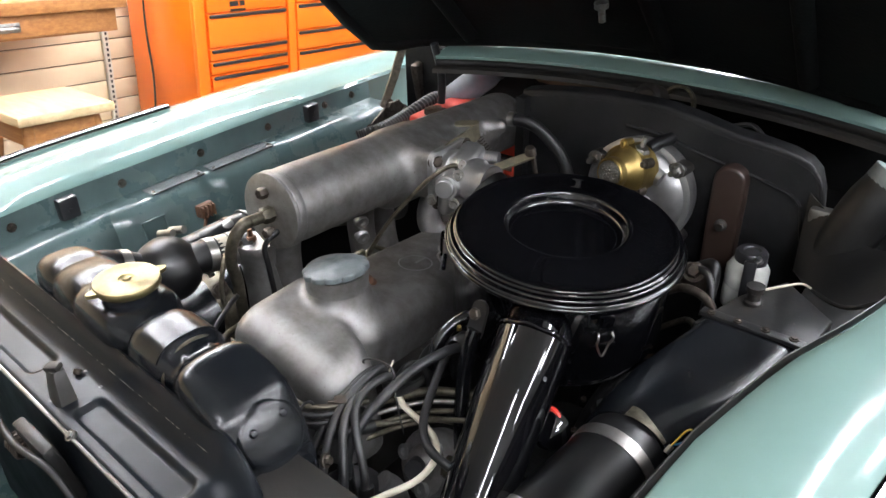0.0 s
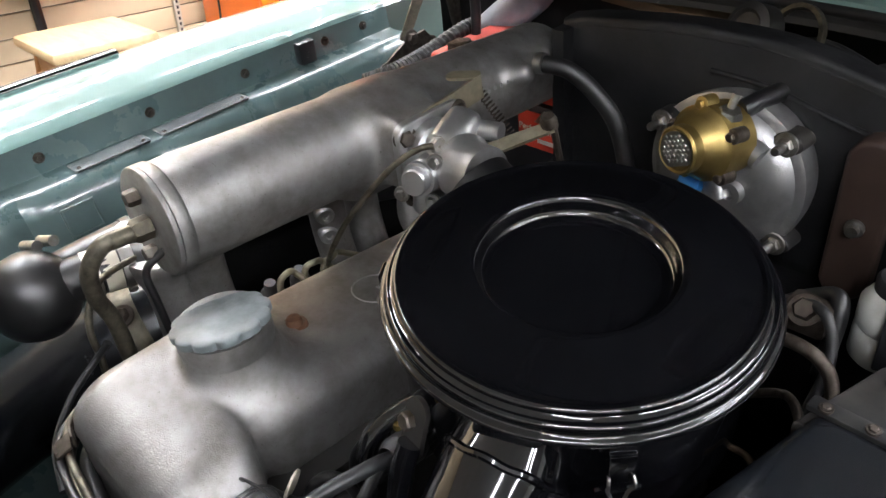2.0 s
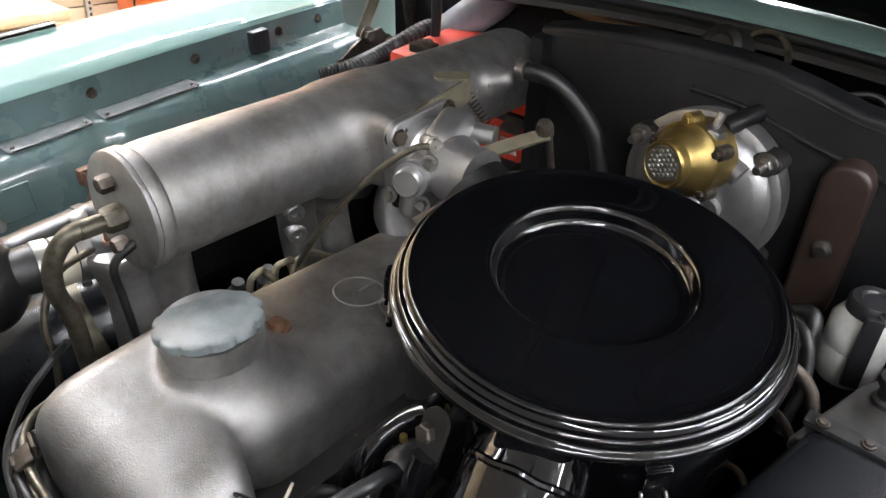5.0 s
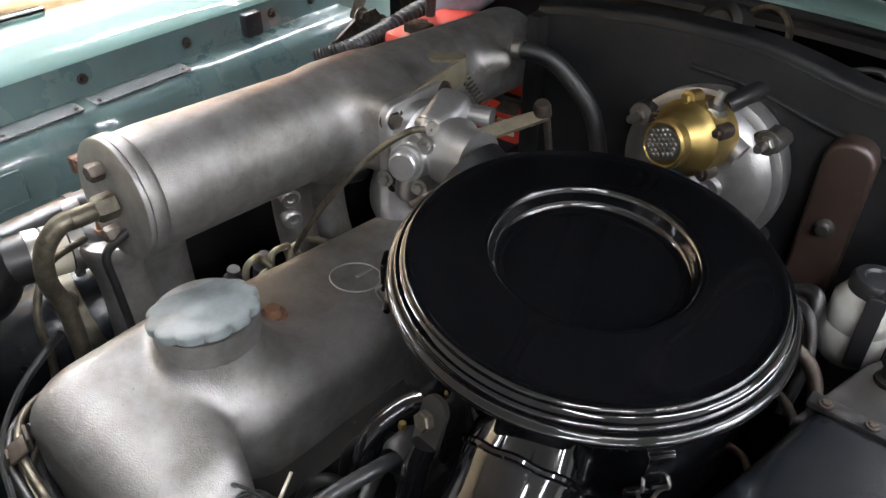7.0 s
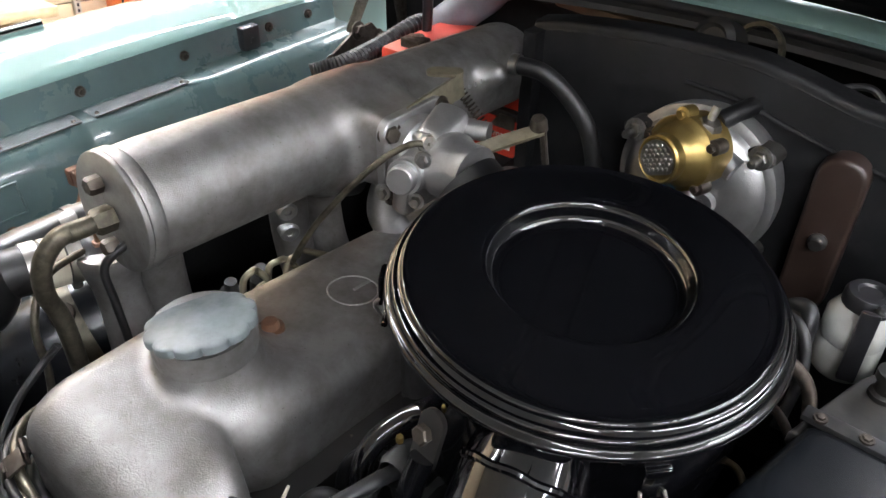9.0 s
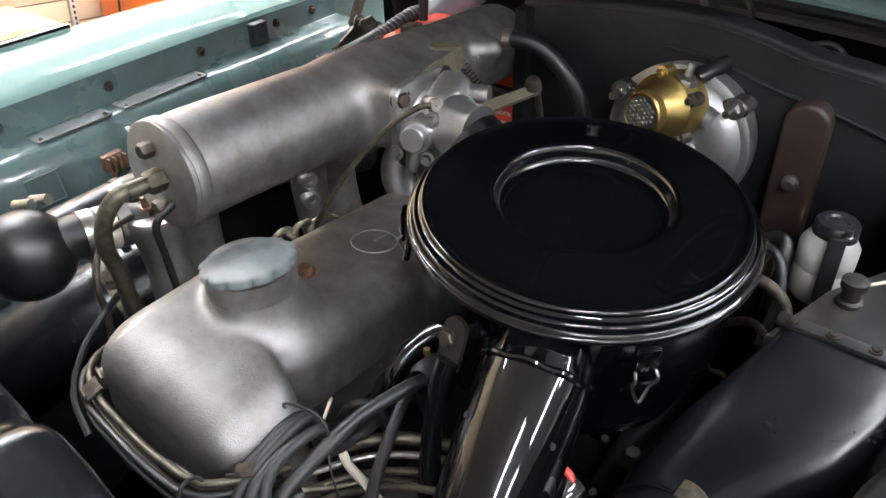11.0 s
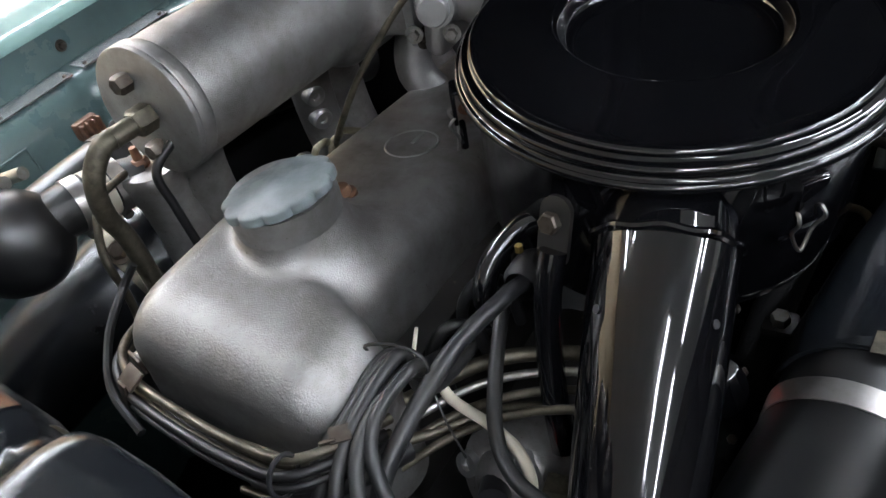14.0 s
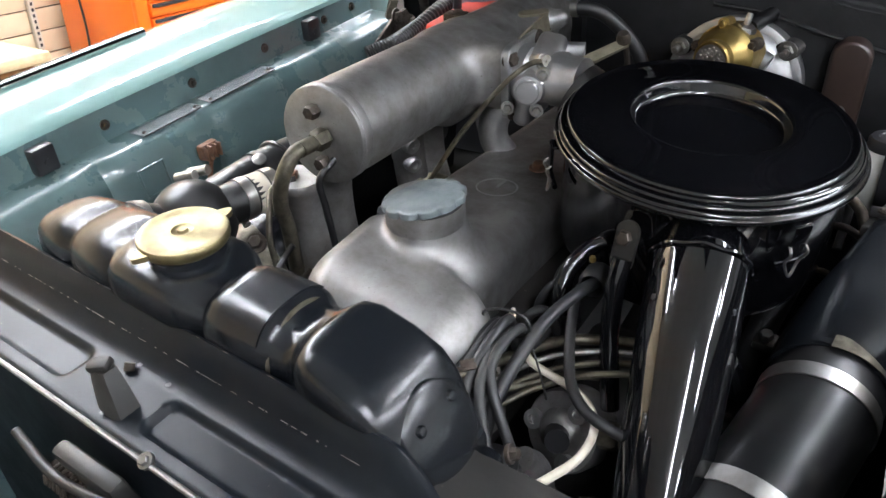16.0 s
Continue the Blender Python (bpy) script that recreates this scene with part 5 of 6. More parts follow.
part("crimp", tube([(-0.150, 0.556, 0.876), (-0.153, 0.550, 0.870)], 0.0028, 8), STEEL, leads)

# ---- air cleaner fittings ----
def spring_clip(angle):
    """A toggle clip holding lid and canister, with its wire bail."""
    d = AM.to_3x3().inverted() @ Vector((math.cos(radians(angle)), math.sin(radians(angle)), 0))
    m = AM @ Matrix.Rotation(math.atan2(d.y, d.x), 4, "Z")
    c = part("clip", put_verts(merge(box((0.1425, 0, -0.034), (0.003, 0.016, 0.026), 0.001), box((0.138, 0, -0.0215), (0.010, 0.016, 0.003), 0.001)), m), GLOSS, cleaner, "black toggle clip")
    part("bail", put_verts(tube([(0.1425, -0.007, -0.040), (0.147, -0.008, -0.046), (0.142, -0.0065, -0.058), (0.144, 0.0, -0.072), (0.142, 0.0065, -0.058), (0.147, 0.008, -0.046), (0.1425, 0.007, -0.040)], 0.0012, 6, 5), m), STEEL, c, "bright wire bail")
    part("pivot", put_verts(tube([(0.139, -0.014, -0.060), (0.139, 0.014, -0.060)], 0.0026, 8), m), GLOSS, c)


for ang in (-43, 212, 70):
    spring_clip(ang)
bead = [S0.lerp(S1, -0.012) + (sx * math.cos(q) + sy * math.sin(q)) * 0.0408 + Vector((0, 0, 0.001 * math.sin(9 * q))) for q in [math.pi * j / 24 for j in range(-4, 29)]]
part("weld_bead", tube(bead, 0.0028, 8, 2), GLOSS, cleaner, "lumpy weld bead round the snorkel")
for dx, dz in ((-0.030, 0.018), (0.031, 0.012)):
    part("rivet_hole", lathe([(0.0026, 0.0), (0.0026, 0.0008), (0, 0.0008)], 10, frame_to(S0.lerp(S1, 0.14) + sx * dx * 1.0 + sy * math.sqrt(0.0405 ** 2 - dx ** 2), sx * dx + sy * math.sqrt(0.0405 ** 2 - dx ** 2)), cap=False), DARKTRIM, cleaner)
part("bracket", put_verts(plate(rounded(0.020, 0.046, 0.0095), 0.004, pose(0, 0, 0)), frame_to((-0.374, 0.557, 0.932), (-0.15, -1, 0.35))), DUSTY, cleaner, "rusty lug bracket")
part("bracket_bolt", hexbolt((-0.3735, 0.551, 0.944), (-0.15, -1, 0.35), 0.0068, 0.006, False), BOLT, cleaner, "brown hexagon bolt")
part("stay_tube", tube([(-0.373, 0.548, 0.925), (-0.374, 0.538, 0.905), (-0.372, 0.525, 0.87), (-0.364, 0.508, 0.835), (-0.358, 0.50, 0.80)], 0.0085, 14), GLOSS, cleaner, "black support tube")
part("stay_hook", tube([(-0.395, 0.590, 0.912), (-0.412, 0.582, 0.905), (-0.424, 0.560, 0.892), (-0.425, 0.545, 0.875), (-0.42, 0.54, 0.855)], 0.008, 14), GLOSS, cleaner, "black hooked support")

# ---- ignition: distributor, leads, coil ----
dist = thing("distributor", "black distributor with thick grey ignition leads", "distributor")
part("housing", lathe([(0.030, 0), (0.034, 0.01), (0.034, 0.05), (0.040, 0.055), (0.040, 0.07)], 32, frame_to((-0.425, 0.402, 0.69), (-0.05, -0.1, 1))), ALU, dist, "cast distributor housing")
part("cap", lathe([(0.040, 0), (0.042, 0.01), (0.038, 0.025), (0.030, 0.03), (0, 0.032)], 32, frame_to((-0.428, 0.396, 0.755), (-0.05, -0.1, 1)), cap=False), DARKTRIM, dist, "black distributor cap")
part("red_ring", lathe([(0.041, -0.004), (0.044, -0.004), (0.044, 0.010), (0.041, 0.010)], 32, frame_to((-0.420, 0.392, 0.752), (-0.05, -0.1, 1))), RED, dist, "red dust ring")
towers = ((-0.462, 0.385), (-0.448, 0.372), (-0.430, 0.366), (-0.412, 0.372), (-0.405, 0.392), (-0.440, 0.402), (-0.425, 0.388))
tie = Vector((-0.442, 0.467, 0.885))
for i, (x, y) in enumerate(towers):
    part("tower", lathe([(0.009, 0), (0.0085, 0.02), (0.0065, 0.03), (0, 0.031)], 16, frame_to((x, y, 0.782), (x + 0.428, y - 0.39, 0.12))), RUBBER, dist, "rubber lead boot")
for i, (x, y) in enumerate(towers[:5]):
    o = Vector(((i - 2) * 0.006, -0.003 * (i % 2), 0.004 * (i % 3)))
    part("lead", tube([(x, y, 0.80), (x + 0.3 * (x + 0.428), y - 0.004, 0.83), (x * 0.55 + tie.x * 0.45 - 0.010, y * 0.5 + tie.y * 0.5 - 0.012, 0.868 + 0.003 * i), tie + o, tie + o + Vector((0.002, 0.018, -0.022 - 0.003 * i)), (-0.446 + 0.003 * i, 0.51 + 0.03 * i, 0.825), (-0.44, 0.55 + 0.075 * i, 0.80)], 0.0045, 12), CABLE, dist, "thick grey ignition lead")
part("coil_lead", tube([(-0.425, 0.388, 0.81), (-0.424, 0.396, 0.845), (-0.421, 0.425, 0.872), (-0.415, 0.485, 0.888), (-0.402, 0.53, 0.893), (-0.398, 0.555, 0.887)], 0.0056, 12), CABLE, dist, "long grey ignition lead")
part("cable_tie", tube([tie + Vector((0.022 * math.cos(a), 0.002 * math.sin(2 * a), 0.006 + 0.013 * math.sin(a))) for a in [2 * math.pi * k / 16 for k in range(17)]], 0.0012, 6, 2), RUBBER, dist, "thin cable tie")
part("tie_tail", tube([tie + Vector((0.02, 0, 0.0)), (-0.408, 0.455, 0.868), (-0.398, 0.452, 0.835)], 0.0009, 5), RUBBER, dist)
part("retainer", merge(box((-0.395, 0.405, 0.72), (0.02, 0.03, 0.10), 0.006), tube([(-0.39, 0.44, 0.70), (-0.395, 0.43, 0.77), (-0.405, 0.42, 0.79)], 0.012, 14)), ALU, dist, "cast ear beside the distributor")

# ---- pump with round cover ----
pump = thing("injection_pump", "round aluminium pump cover with three bolt eyes", "pump")
PC, PN = Vector((-0.392, 0.478, 0.775)), Vector((-0.25, -0.85, 0.45)).normalized()
PMm = frame_to(PC, PN)
part("cover", lathe([(0.038, -0.03), (0.0385, 0.0), (0.036, 0.004), (0.022, 0.005), (0.018, 0.012), (0.012, 0.016), (0, 0.017)], 40, PMm), ALU, pump)
for k in range(3):
    a = radians(95 + 120 * k)
    part("eye", put_verts(merge(lathe([(0.009, 0), (0.009, 0.009), (0.0045, 0.009), (0.0045, 0.004), (0, 0.004)], 18, cap=False), box((0, -0.006, 0.003), (0.012, 0.014, 0.008), 0.003)), PMm @ Matrix.Rotation(a, 4, "Z") @ pose(0, 0.028, 0.002)), ALU_BRIGHT, pump, "bolt eye")
part("shaft", tube([PC + PN * 0.01, PC + PN * 0.03 + Vector((0.012, 0, 0))], 0.011, 14), DARKTRIM, pump)
part("union", merge(hexbolt((-0.355, 0.468, 0.80), (1, 0.1, 0.1), 0.013, 0.016, False), hexbolt((-0.338, 0.47, 0.802), (1, 0.1, 0.1), 0.011, 0.008, False), tube([(-0.33, 0.47, 0.803), (-0.29, 0.475, 0.80)], 0.0065, 12)), PIPE, pump, "olive pipe union")
part("lower_union", merge(hexbolt((-0.352, 0.44, 0.745), (0.3, -0.5, -1), 0.012, 0.03, False), lathe([(0.006, 0), (0.006, 0.012), (0, 0.012)], 12, frame_to((-0.345, 0.425, 0.715), (0.3, -0.8, 0.2)), cap=False)), PIPE, pump, "brass lower union")
part("body", box((-0.375, 0.56, 0.73), (0.10, 0.16, 0.10), 0.015), DUSTY, pump, "dark pump body")
whitecable = thing("cream_cable", "thick cream coloured cable loop", "cable")
part("cable", tube([(-0.438, 0.492, 0.842), (-0.425, 0.486, 0.835), (-0.397, 0.480, 0.832), (-0.370, 0.468, 0.832), (-0.354, 0.448, 0.828), (-0.354, 0.417, 0.824), (-0.372, 0.386, 0.818), (-0.40, 0.36, 0.80)], 0.0037, 12), CREAM, whitecable)
blackcable = thing("black_cable", "black rubber cable hanging beside the pump", "cable")
part("cable", tube([(-0.416, 0.560, 0.868), (-0.411, 0.540, 0.868), (-0.400, 0.505, 0.858), (-0.385, 0.47, 0.85), (-0.368, 0.450, 0.845), (-0.345, 0.440, 0.842), (-0.30, 0.44, 0.83)], 0.0048, 12), RUBBER, blackcable)
coilt = thing("ignition_connector", "dark grommet with brass nut where the leads meet", "connector")
part("grommet", lathe([(0.010, 0), (0.0135, 0.006), (0.0135, 0.024), (0.011, 0.03), (0, 0.03)], 20, frame_to((-0.398, 0.545, 0.890), (-0.05, 1, -0.2)), cap=False), RUBBER, coilt)
part("nut", hexbolt((-0.404, 0.562, 0.904), (0, 0, 1), 0.003, 0.005, False), GOLD, coilt, "small brass nut")

# ---- pipes and harness round the cover ----
pipes = thing("injection_pipes", "thin olive steel injection pipes along the engine", "pipes")
for k in range(4):
    dz, dy = 0.010 * k, 0.017 * k
    part("pipe", tube([(-0.33, 0.56 - dy, 0.832 + dz * 0.4), (-0.38, 0.545 - dy, 0.834), (-0.42, 0.520 - dy, 0.836 - dz * 0.5), (-0.455, 0.470 - dy * 0.8, 0.838 - dz), (-0.49, 0.415 - dy * 0.4, 0.840 - dz), (-0.54, 0.405 - dy * 0.3, 0.835 - dz)], 0.0030 if k else 0.0052, 10), PIPE if k != 1 else STEEL, pipes, "olive steel pipe" if k != 1 else "bright steel pipe")
part("braided_pipe", tube([(-0.36, 0.515, 0.822), (-0.40, 0.50, 0.820), (-0.44, 0.46, 0.822), (-0.48, 0.405, 0.846), (-0.52, 0.392, 0.862)], 0.0038, 10), PIPE, pipes)
harness = thing("front_harness", "dark lines and harness round the front of the cover", "harness")
for k, (m_, r, dz, dy) in enumerate(((PIPE, 0.0032, 0.0, 0.002), (PIPE, 0.0026, -0.009, -0.002), (RUBBER, 0.0032, -0.005, -0.006), (RUBBER, 0.0045, -0.020, -0.003), (CABLE, 0.0022, -0.014, -0.008), (RUBBER, 0.0075, -0.038, 0.006))):
    part("line", tube([(-0.668, 0.480 + dy, 0.862 + dz), (-0.655, 0.445 + dy, 0.872 + dz), (-0.640, 0.415 + dy, 0.878 + dz), (-0.605, 0.396 + dy, 0.883 + dz), (-0.55, 0.387 + dy, 0.884 + dz), (-0.50, 0.384 + dy, 0.883 + dz), (-0.468, 0.388 + dy, 0.882 + dz), (-0.448, 0.410 + dy, 0.878 + dz), (-0.437, 0.44 + dy, 0.868 + dz)], r, 10), m_, harness, "thin line" if r < 0.005 else "black harness")
part("left_line", tube([(-0.672, 0.47, 0.90), (-0.678, 0.455, 0.885), (-0.668, 0.425, 0.872), (-0.64, 0.395, 0.860), (-0.60, 0.38, 0.850)], 0.0032, 8), RUBBER, harness)
clip = part("clip", merge(box((-0.602, 0.396, 0.888), (0.018, 0.014, 0.0025), 0.0008, (25, 0, -15)), box((-0.599, 0.404, 0.895), (0.016, 0.0025, 0.012), 0.0008, (0, 0, -15)), box((-0.605, 0.388, 0.880), (0.010, 0.0025, 0.016), 0.0008, (-15, 0, -15))), BOLT, harness, "bent grey metal clip")
part("clip", merge(box((-0.449, 0.414, 0.884), (0.013, 0.010, 0.0025), 0.0008, (18, 0, 40)), box((-0.453, 0.407, 0.879), (0.010, 0.0025, 0.012), 0.0008, (0, 0, 40))), BOLT, harness, "bent grey metal clip")
part("cable_tie", tube([(-0.466, 0.3815 + 0.011 * math.cos(a), 0.879 + 0.015 * math.sin(a)) for a in [2 * math.pi * k / 14 for k in range(15)]], 0.0016, 6, 2), DARKTRIM, harness, "black cable tie")
part("plug", lathe([(0, 0.008), (0.006, 0.007), (0.007, 0)], 14, frame_to((-0.625, 0.418, 0.872), (0, -1, 0.4)), cap=False), STEEL, harness, "bright plug")
fuel = thing("fuel_lines", "curled thin steel fuel lines beside the cover", "fuel lines")
for pts in (((0.60, 0.842), (0.626, 0.841), (0.639, 0.837), (0.655, 0.837), (0.661, 0.846), (0.655, 0.858), (0.645, 0.865), (0.637, 0.858), (0.634, 0.84)),
            ((0.60, 0.836), (0.634, 0.834), (0.66, 0.830), (0.689, 0.828), (0.697, 0.838), (0.690, 0.851), (0.678, 0.859), (0.668, 0.856), (0.664, 0.838)),
            ((0.69, 0.812), (0.713, 0.825), (0.731, 0.824), (0.752, 0.816), (0.763, 0.805), (0.756, 0.798), (0.732, 0.804), (0.705, 0.80)),
            ((0.685, 0.832), (0.692, 0.848), (0.700, 0.853), (0.713, 0.849), (0.739, 0.832), (0.771, 0.810), (0.80, 0.785))):
    part("line", tube([(-0.662 - 0.004 * math.sin(9 * k), y, z + 0.008) for k, (y, z) in enumerate(pts)], 0.0034, 10, 5), OLIVE, fuel)
for y, z in ((0.632, 0.832), (0.668, 0.828), (0.735, 0.79)):
    part("injector", merge(lathe([(0.011, 0), (0.011, 0.016), (0.007, 0.020), (0.006, 0.030), (0, 0.030)], 14, frame_to((-0.682, y, z), (0.2, 0, 1)), cap=False)), DUSTY, fuel, "dark injector")
part("long_line", tube([(-0.538, 0.757, 1.002), (-0.550, 0.742, 1.002), (-0.572, 0.722, 0.982), (-0.612, 0.700, 0.930), (-0.640, 0.690, 0.885), (-0.664, 0.695, 0.850)], 0.003, 10), PIPE, fuel, "thin vacuum line from the throttle")
bigpipe = thing("air_bypass_pipe", "smooth aluminium bypass pipe behind the cover", "pipe")
part("pipe", tube([(-0.595, 0.80, 0.945), (-0.615, 0.79, 0.915), (-0.618, 0.785, 0.885), (-0.605, 0.79, 0.86)], 0.018, 18), ALU_BRIGHT, bigpipe)
plugs = thing("plug_leads", "black looped plug leads beside the cover", "leads")
for k in range(4):
    y = 0.50 + 0.045 * k
    part("loop", tube([(-0.452, y, 0.815), (-0.448, y + 0.005, 0.853), (-0.436, y + 0.016, 0.870), (-0.424, y + 0.026, 0.858), (-0.42, y + 0.03, 0.82)], 0.0045, 10), RUBBER, plugs)
    part("plug_cap", lathe([(0.009, 0), (0.008, 0.025), (0.005, 0.03), (0, 0.03)], 14, frame_to((-0.450, y + 0.008, 0.80), (0.1, -0.1, 1)), cap=False), DARKTRIM, plugs, "black plug cap")
part("tag", lathe([(0.010, -0.001), (0.012, -0.001), (0.012, 0.001), (0.010, 0.001)], 24, frame_to((-0.452, 0.495, 0.868), (-0.8, -0.4, 0.3))), CREAM, plugs, "pale ring tag")

# ---- right of the snorkel ----
filt = thing("fuel_filter", "small clear bowl with a red clip", "filter")
part("bowl", lathe([(0.020, 0), (0.022, 0.004), (0.022, 0.032), (0.016, 0.036)], 28, frame_to((-0.290, 0.588, 0.798), (0.2, -0.75, 0.6))), GLOSS, filt)
part("red_clip", tube([Vector((-0.2895, 0.567, 0.822)) + 0.017 * (math.cos(a) * Vector((0.8, 0.1, -0.1)) + math.sin(a) * Vector((0, 0.6, 0.8))) for a in [radians(-60 + 18 * k) for k in range(16)]], 0.0034, 10, 2), RED, filt, "red plastic clip")
misc = thing("steering_box", "greasy dark castings with bolts below the duct", "casting")
part("casting", merge(box((-0.30, 0.62, 0.70), (0.08, 0.14, 0.12), 0.02), lathe([(0.03, 0), (0.03, 0.04), (0.018, 0.042), (0.015, 0.03), (0, 0.03)], 24, frame_to((-0.285, 0.53, 0.725), (0.1, -0.3, 1)), cap=False), tube([(-0.27, 0.60, 0.76), (-0.265, 0.65, 0.80), (-0.255, 0.72, 0.82)], 0.014, 14)), FELT, misc)
part("white_bolt", hexbolt((-0.257, 0.637, 0.813), (0.0, -0.2, 1), 0.0065, 0.008, False), STEEL, misc, "bright hexagon bolt")
part("lug", merge(box((-0.257, 0.640, 0.806), (0.022, 0.022, 0.010), 0.003), tube([(-0.245, 0.64, 0.80), (-0.238, 0.65, 0.83)], 0.0025, 8)), DUSTY, misc)
for p, r in (((-0.272, 0.60, 0.795), 0.007), ((-0.268, 0.56, 0.775), 0.006), ((-0.25, 0.61, 0.79), 0.006), ((-0.29, 0.66, 0.79), 0.007)):
    part("bolt", hexbolt(p, (0.1, -0.5, 1), r * 0.55, 0.005, False), BOLT, misc)
rear_clutter = thing("rear_pipework", "tangle of rusty pipes and linkages by the reservoir", "pipework")
for pts, r, m_ in (([(-0.27, 0.84, 0.80), (-0.23, 0.82, 0.84), (-0.20, 0.77, 0.86), (-0.18, 0.74, 0.85)], 0.004, BOLT), ([(-0.30, 0.88, 0.82), (-0.25, 0.86, 0.86), (-0.21, 0.85, 0.85), (-0.19, 0.80, 0.82)], 0.006, BOLT), ([(-0.29, 0.93, 0.84), (-0.24, 0.90, 0.87), (-0.22, 0.88, 0.84), (-0.22, 0.84, 0.80)], 0.005, CABLE), ([(-0.31, 0.95, 0.80), (-0.26, 0.94, 0.85), (-0.235, 0.93, 0.86), (-0.23, 0.90, 0.80)], 0.008, RUBBER), ([(-0.28, 0.80, 0.77), (-0.23, 0.76, 0.82), (-0.21, 0.72, 0.83)], 0.003, STRAWCARD)):
    part("pipe", tube(pts, r, 10), m_, rear_clutter)
part("valve", merge(box((-0.255, 0.92, 0.845), (0.04, 0.03, 0.03), 0.006), hexbolt((-0.255, 0.905, 0.86), (0, -0.7, 0.7), 0.01, 0.01)), BOLT, rear_clutter)

# ---- front wheels carry the body ----
for x in (FL + 0.02, FR - 0.02):
    zg = 0.0
    w = part("wheel", lathe([(0.20, -0.08), (0.30, -0.085), (0.325, -0.06), (0.328, 0.0), (0.325, 0.06), (0.30, 0.085), (0.20, 0.08)], 48, frame_to((0, 0, 0), (1, 0, 0)), cap=False), RUBBER, car, "black front tyre")
    w.matrix_basis = CAR.inverted() @ pose(x - 0.09 if x < CX else x + 0.09, 0.42, 0.328)
    part("rim", lathe([(0, 0.02), (0.10, 0.03), (0.19, 0.01), (0.205, 0.06), (0.205, -0.06), (0, -0.05)], 40, frame_to((0, 0, 0), (-1 if x < CX else 1, 0, 0)), cap=False), CHROME, w, "bright wheel rim")

# ---- workshop furniture ----
bench = room_thing("workbench", "varnished wooden workbench with a drawer against the slatwall", "workbench")
part("worktop", box((-3.28, 0.85, 0.975), (0.64, 2.0, 0.05), 0.006), WOOD, bench)
part("apron", box((-3.02, 0.85, 0.905), (0.03, 1.94, 0.10), 0.004), WOOD, bench, "front apron")
drw = part("drawer", box((-3.0, 1.45, 0.907), (0.02, 0.56, 0.085), 0.005), WOOD, bench, "grained drawer front")
part("drawer_pull", merge(tube([(-2.985, 1.30, 0.905), (-2.962, 1.31, 0.905), (-2.962, 1.39, 0.905), (-2.985, 1.40, 0.905)], 0.009, 10), box((-2.988, 1.35, 0.905), (0.006, 0.13, 0.035), 0.003)), STEEL, drw, "metal cup pull")
for y in (-0.05, 0.85):
    part("leg", box((-3.06, y, 0.43), (0.07, 0.07, 0.86), 0.006), WOOD, bench)
    part("bracket", tube([(-3.57, y + 0.62, 0.30), (-3.56, y + 0.62, 0.80), (-3.35, y + 0.62, 0.92)], 0.022, 8), DARKTRIM, bench, "dark steel bracket")
stool = room_thing("stool", "small wooden stool with a worn pale seat", "stool")
part("seat", box((-2.75, 1.335, 0.665), (0.34, 0.36, 0.038), 0.012), PALEWOOD, stool, "worn pale seat")
for dx in (-1, 1):
    for dy in (-1, 1):
        part("leg", tube([(-2.75 + 0.11 * dx, 1.335 + 0.12 * dy, 0.65), (-2.75 + 0.17 * dx, 1.335 + 0.19 * dy, 0.0)], 0.021, 10), WOOD, stool)
for dx in (-1, 1):
    part("rail", box((-2.75 + 0.118 * dx, 1.335, 0.60), (0.022, 0.24, 0.075), 0.004), WOOD, stool, "dark wooden rail")
    part("rail", box((-2.75, 1.335 + 0.128 * dx, 0.60), (0.22, 0.022, 0.075), 0.004), WOOD, stool, "dark wooden rail")
chest = room_thing("tool_chest", "tall bright orange steel tool chest with black drawer pulls", "tool chest")
part("carcass", box((-3.275, 2.90, 0.72), (0.51, 1.40, 1.24), 0.012), ORANGE, chest)
part("post", box((-3.012, 2.225, 0.72), (0.03, 0.06, 1.24), 0.006), ORANGE, chest)
part("post", box((-3.012, 2.795, 0.72), (0.03, 0.05, 1.24), 0.006), ORANGE, chest)
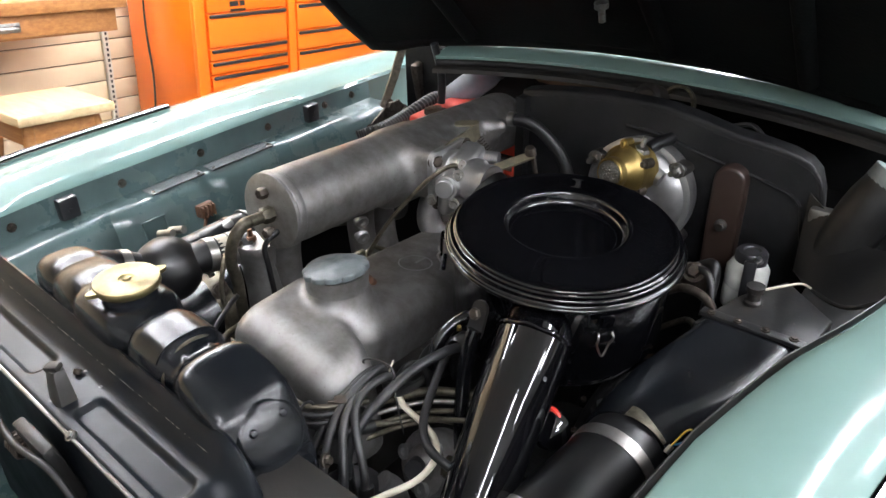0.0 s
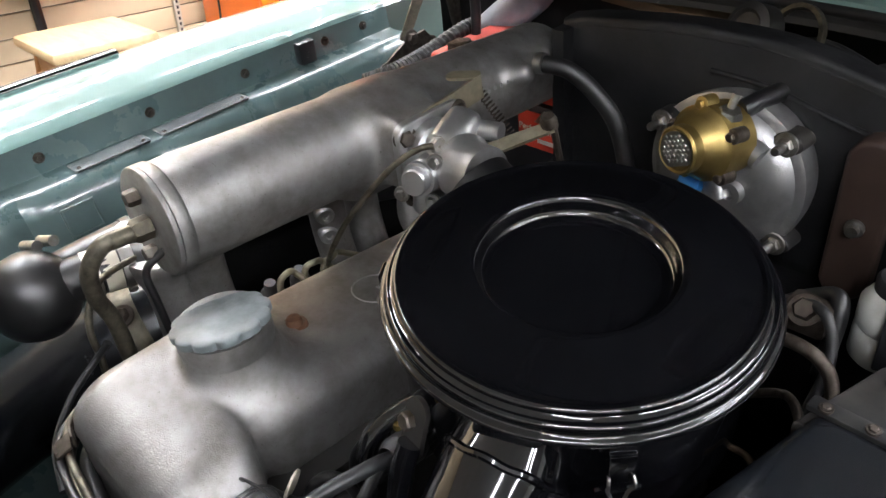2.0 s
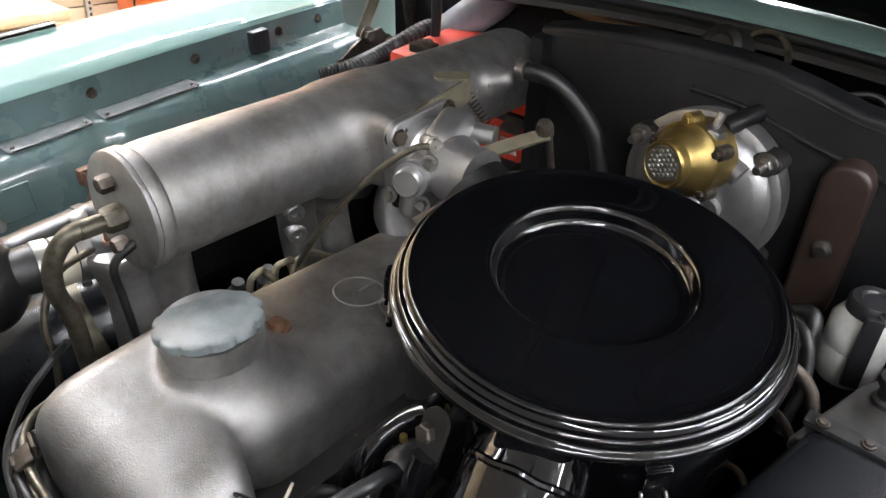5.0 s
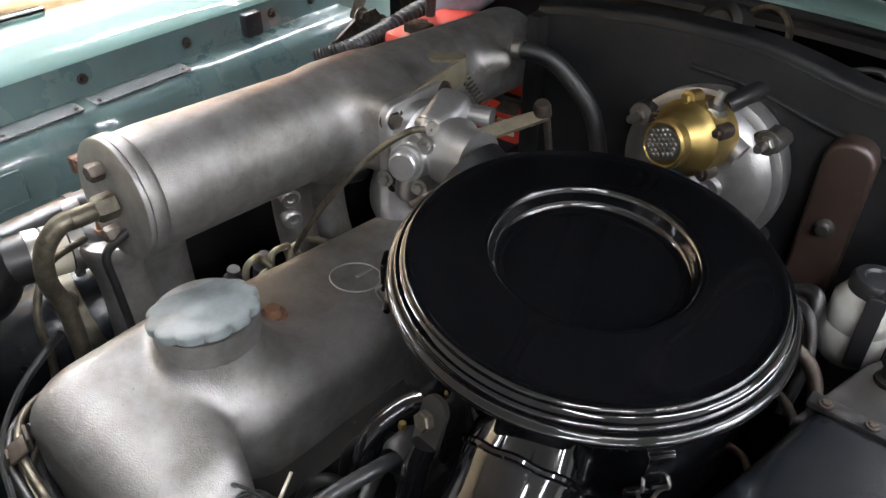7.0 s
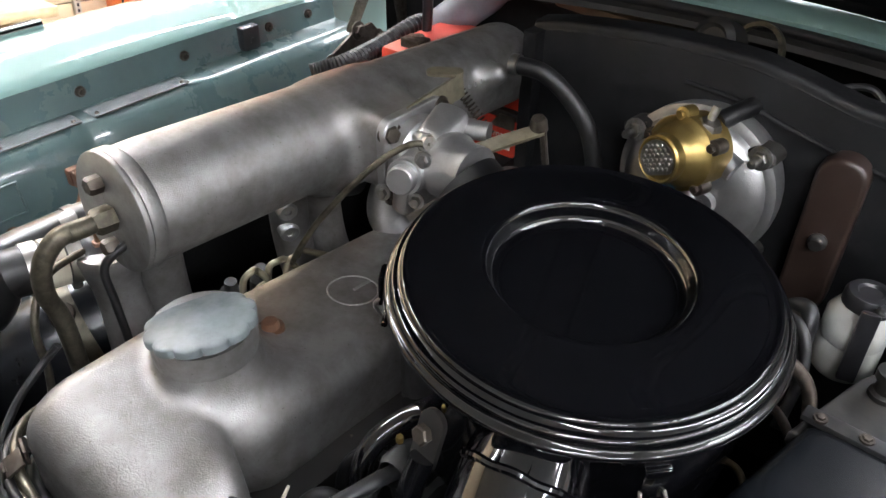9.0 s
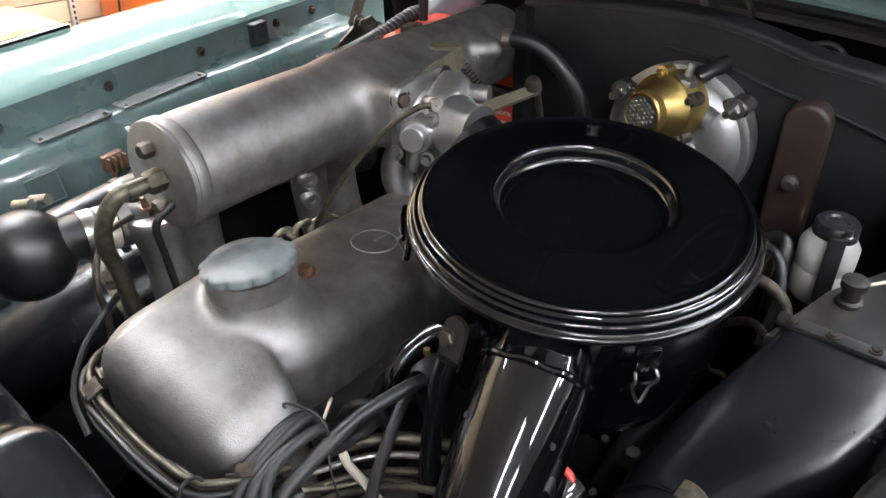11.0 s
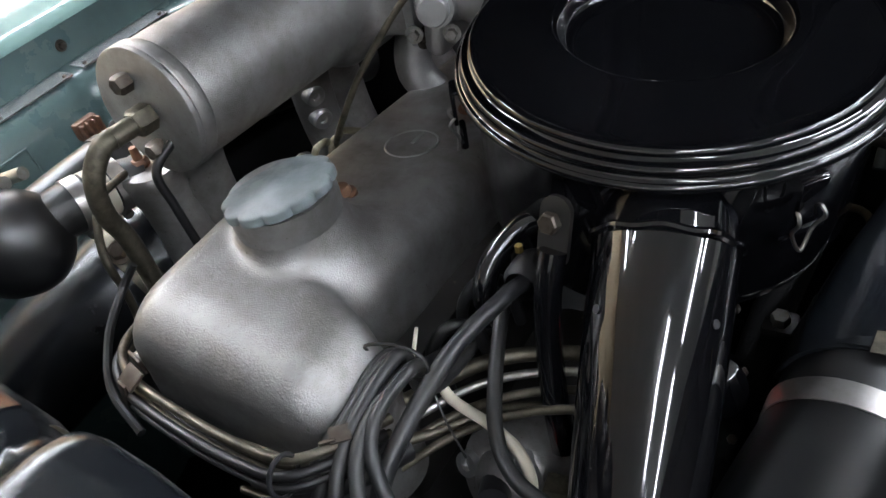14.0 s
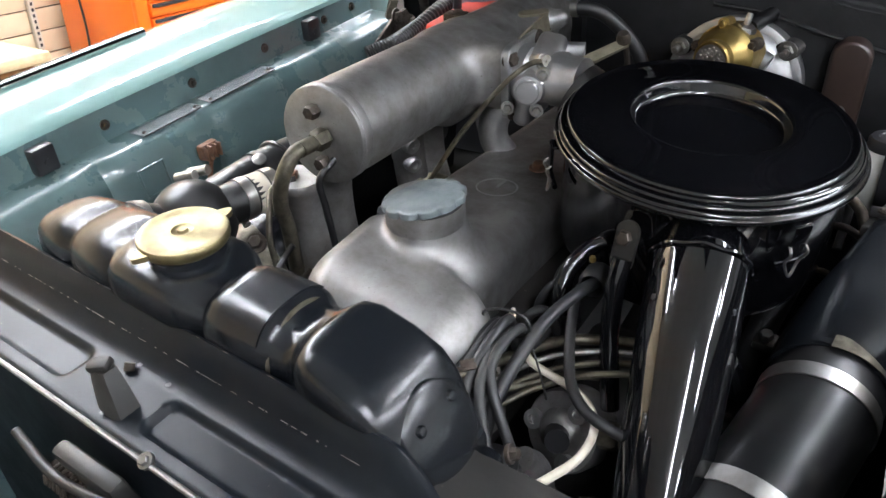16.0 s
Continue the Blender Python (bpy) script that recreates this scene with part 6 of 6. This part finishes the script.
for bank, (y0, y1) in enumerate(((2.27, 2.76), (2.83, 3.55))):
    tops = (1.22, 1.05, 0.885, 0.725, 0.665, 0.60, 0.52, 0.40) if bank == 0 else (1.22, 1.06, 0.895, 0.76, 0.655, 0.54, 0.42)
    for a, b in zip(tops, tops[1:]):
        d = part("drawer", box((-3.012, (y0 + y1) / 2, (a + b) / 2), (0.024, y1 - y0 - 0.006, a - b - 0.008), 0.004), ORANGE, chest)
        part("drawer_pull", box((-2.996, (y0 + y1) / 2, a - 0.014), (0.014, y1 - y0 - 0.02, 0.016), 0.004), DARKTRIM, d, "black full-width pull")
part("badge", merge(box((-2.9965, 2.425, 0.922), (0.002, 0.05, 0.022), 0.0), box((-2.9965, 2.475, 0.922), (0.002, 0.03, 0.022), 0.0), box((-2.9965, 2.448, 0.893), (0.002, 0.09, 0.012), 0.0)), DARKTRIM, chest, "black badge of plain bars")
for y in (2.3, 3.5):
    for x in (-3.45, -3.1):
        part("caster", lathe([(0.05, -0.02), (0.05, 0.02)], 20, frame_to((x, y, 0.05), (0, 1, 0))), DARKTRIM, chest)
cord = room_thing("power_cord", "thin black cord hanging down the tool chest", "cord")
part("cord", tube([(-3.35, 2.19, 1.34), (-3.35, 2.185, 1.1), (-3.36, 2.18, 0.8), (-3.35, 2.185, 0.5), (-3.4, 2.17, 0.2), (-3.5, 2.1, 0.02)], 0.005, 8), DARKTRIM, cord)
strip = room_thing("shelf_upright", "beige slotted shelf standard on the slatwall", "shelf standard")
part("upright", box((-3.578, 2.09, 1.05), (0.022, 0.030, 1.7), 0.002), CREAM, strip)
slot_me = finish(box((0, 0, 0), (0.002, 0.010, 0.014)))
slot_me.materials.append(DARKTRIM)
for k in range(60):
    o = new("slot", slot_me)
    o.parent, o.matrix_basis = strip, pose(-3.566, 2.09, 0.25 + 0.026 * k)
# slats of the west wall
slat_me = finish(box((0, 0, 0), (0.016, 9.0, 0.094), 0.003))
slat_me.materials.append(SLAT)
for k in range(29):
    o = new("slat", slat_me)
    o.parent, o.matrix_basis = wall_w, pose(-3.604, 0.3, 0.06 + 0.1 * k)
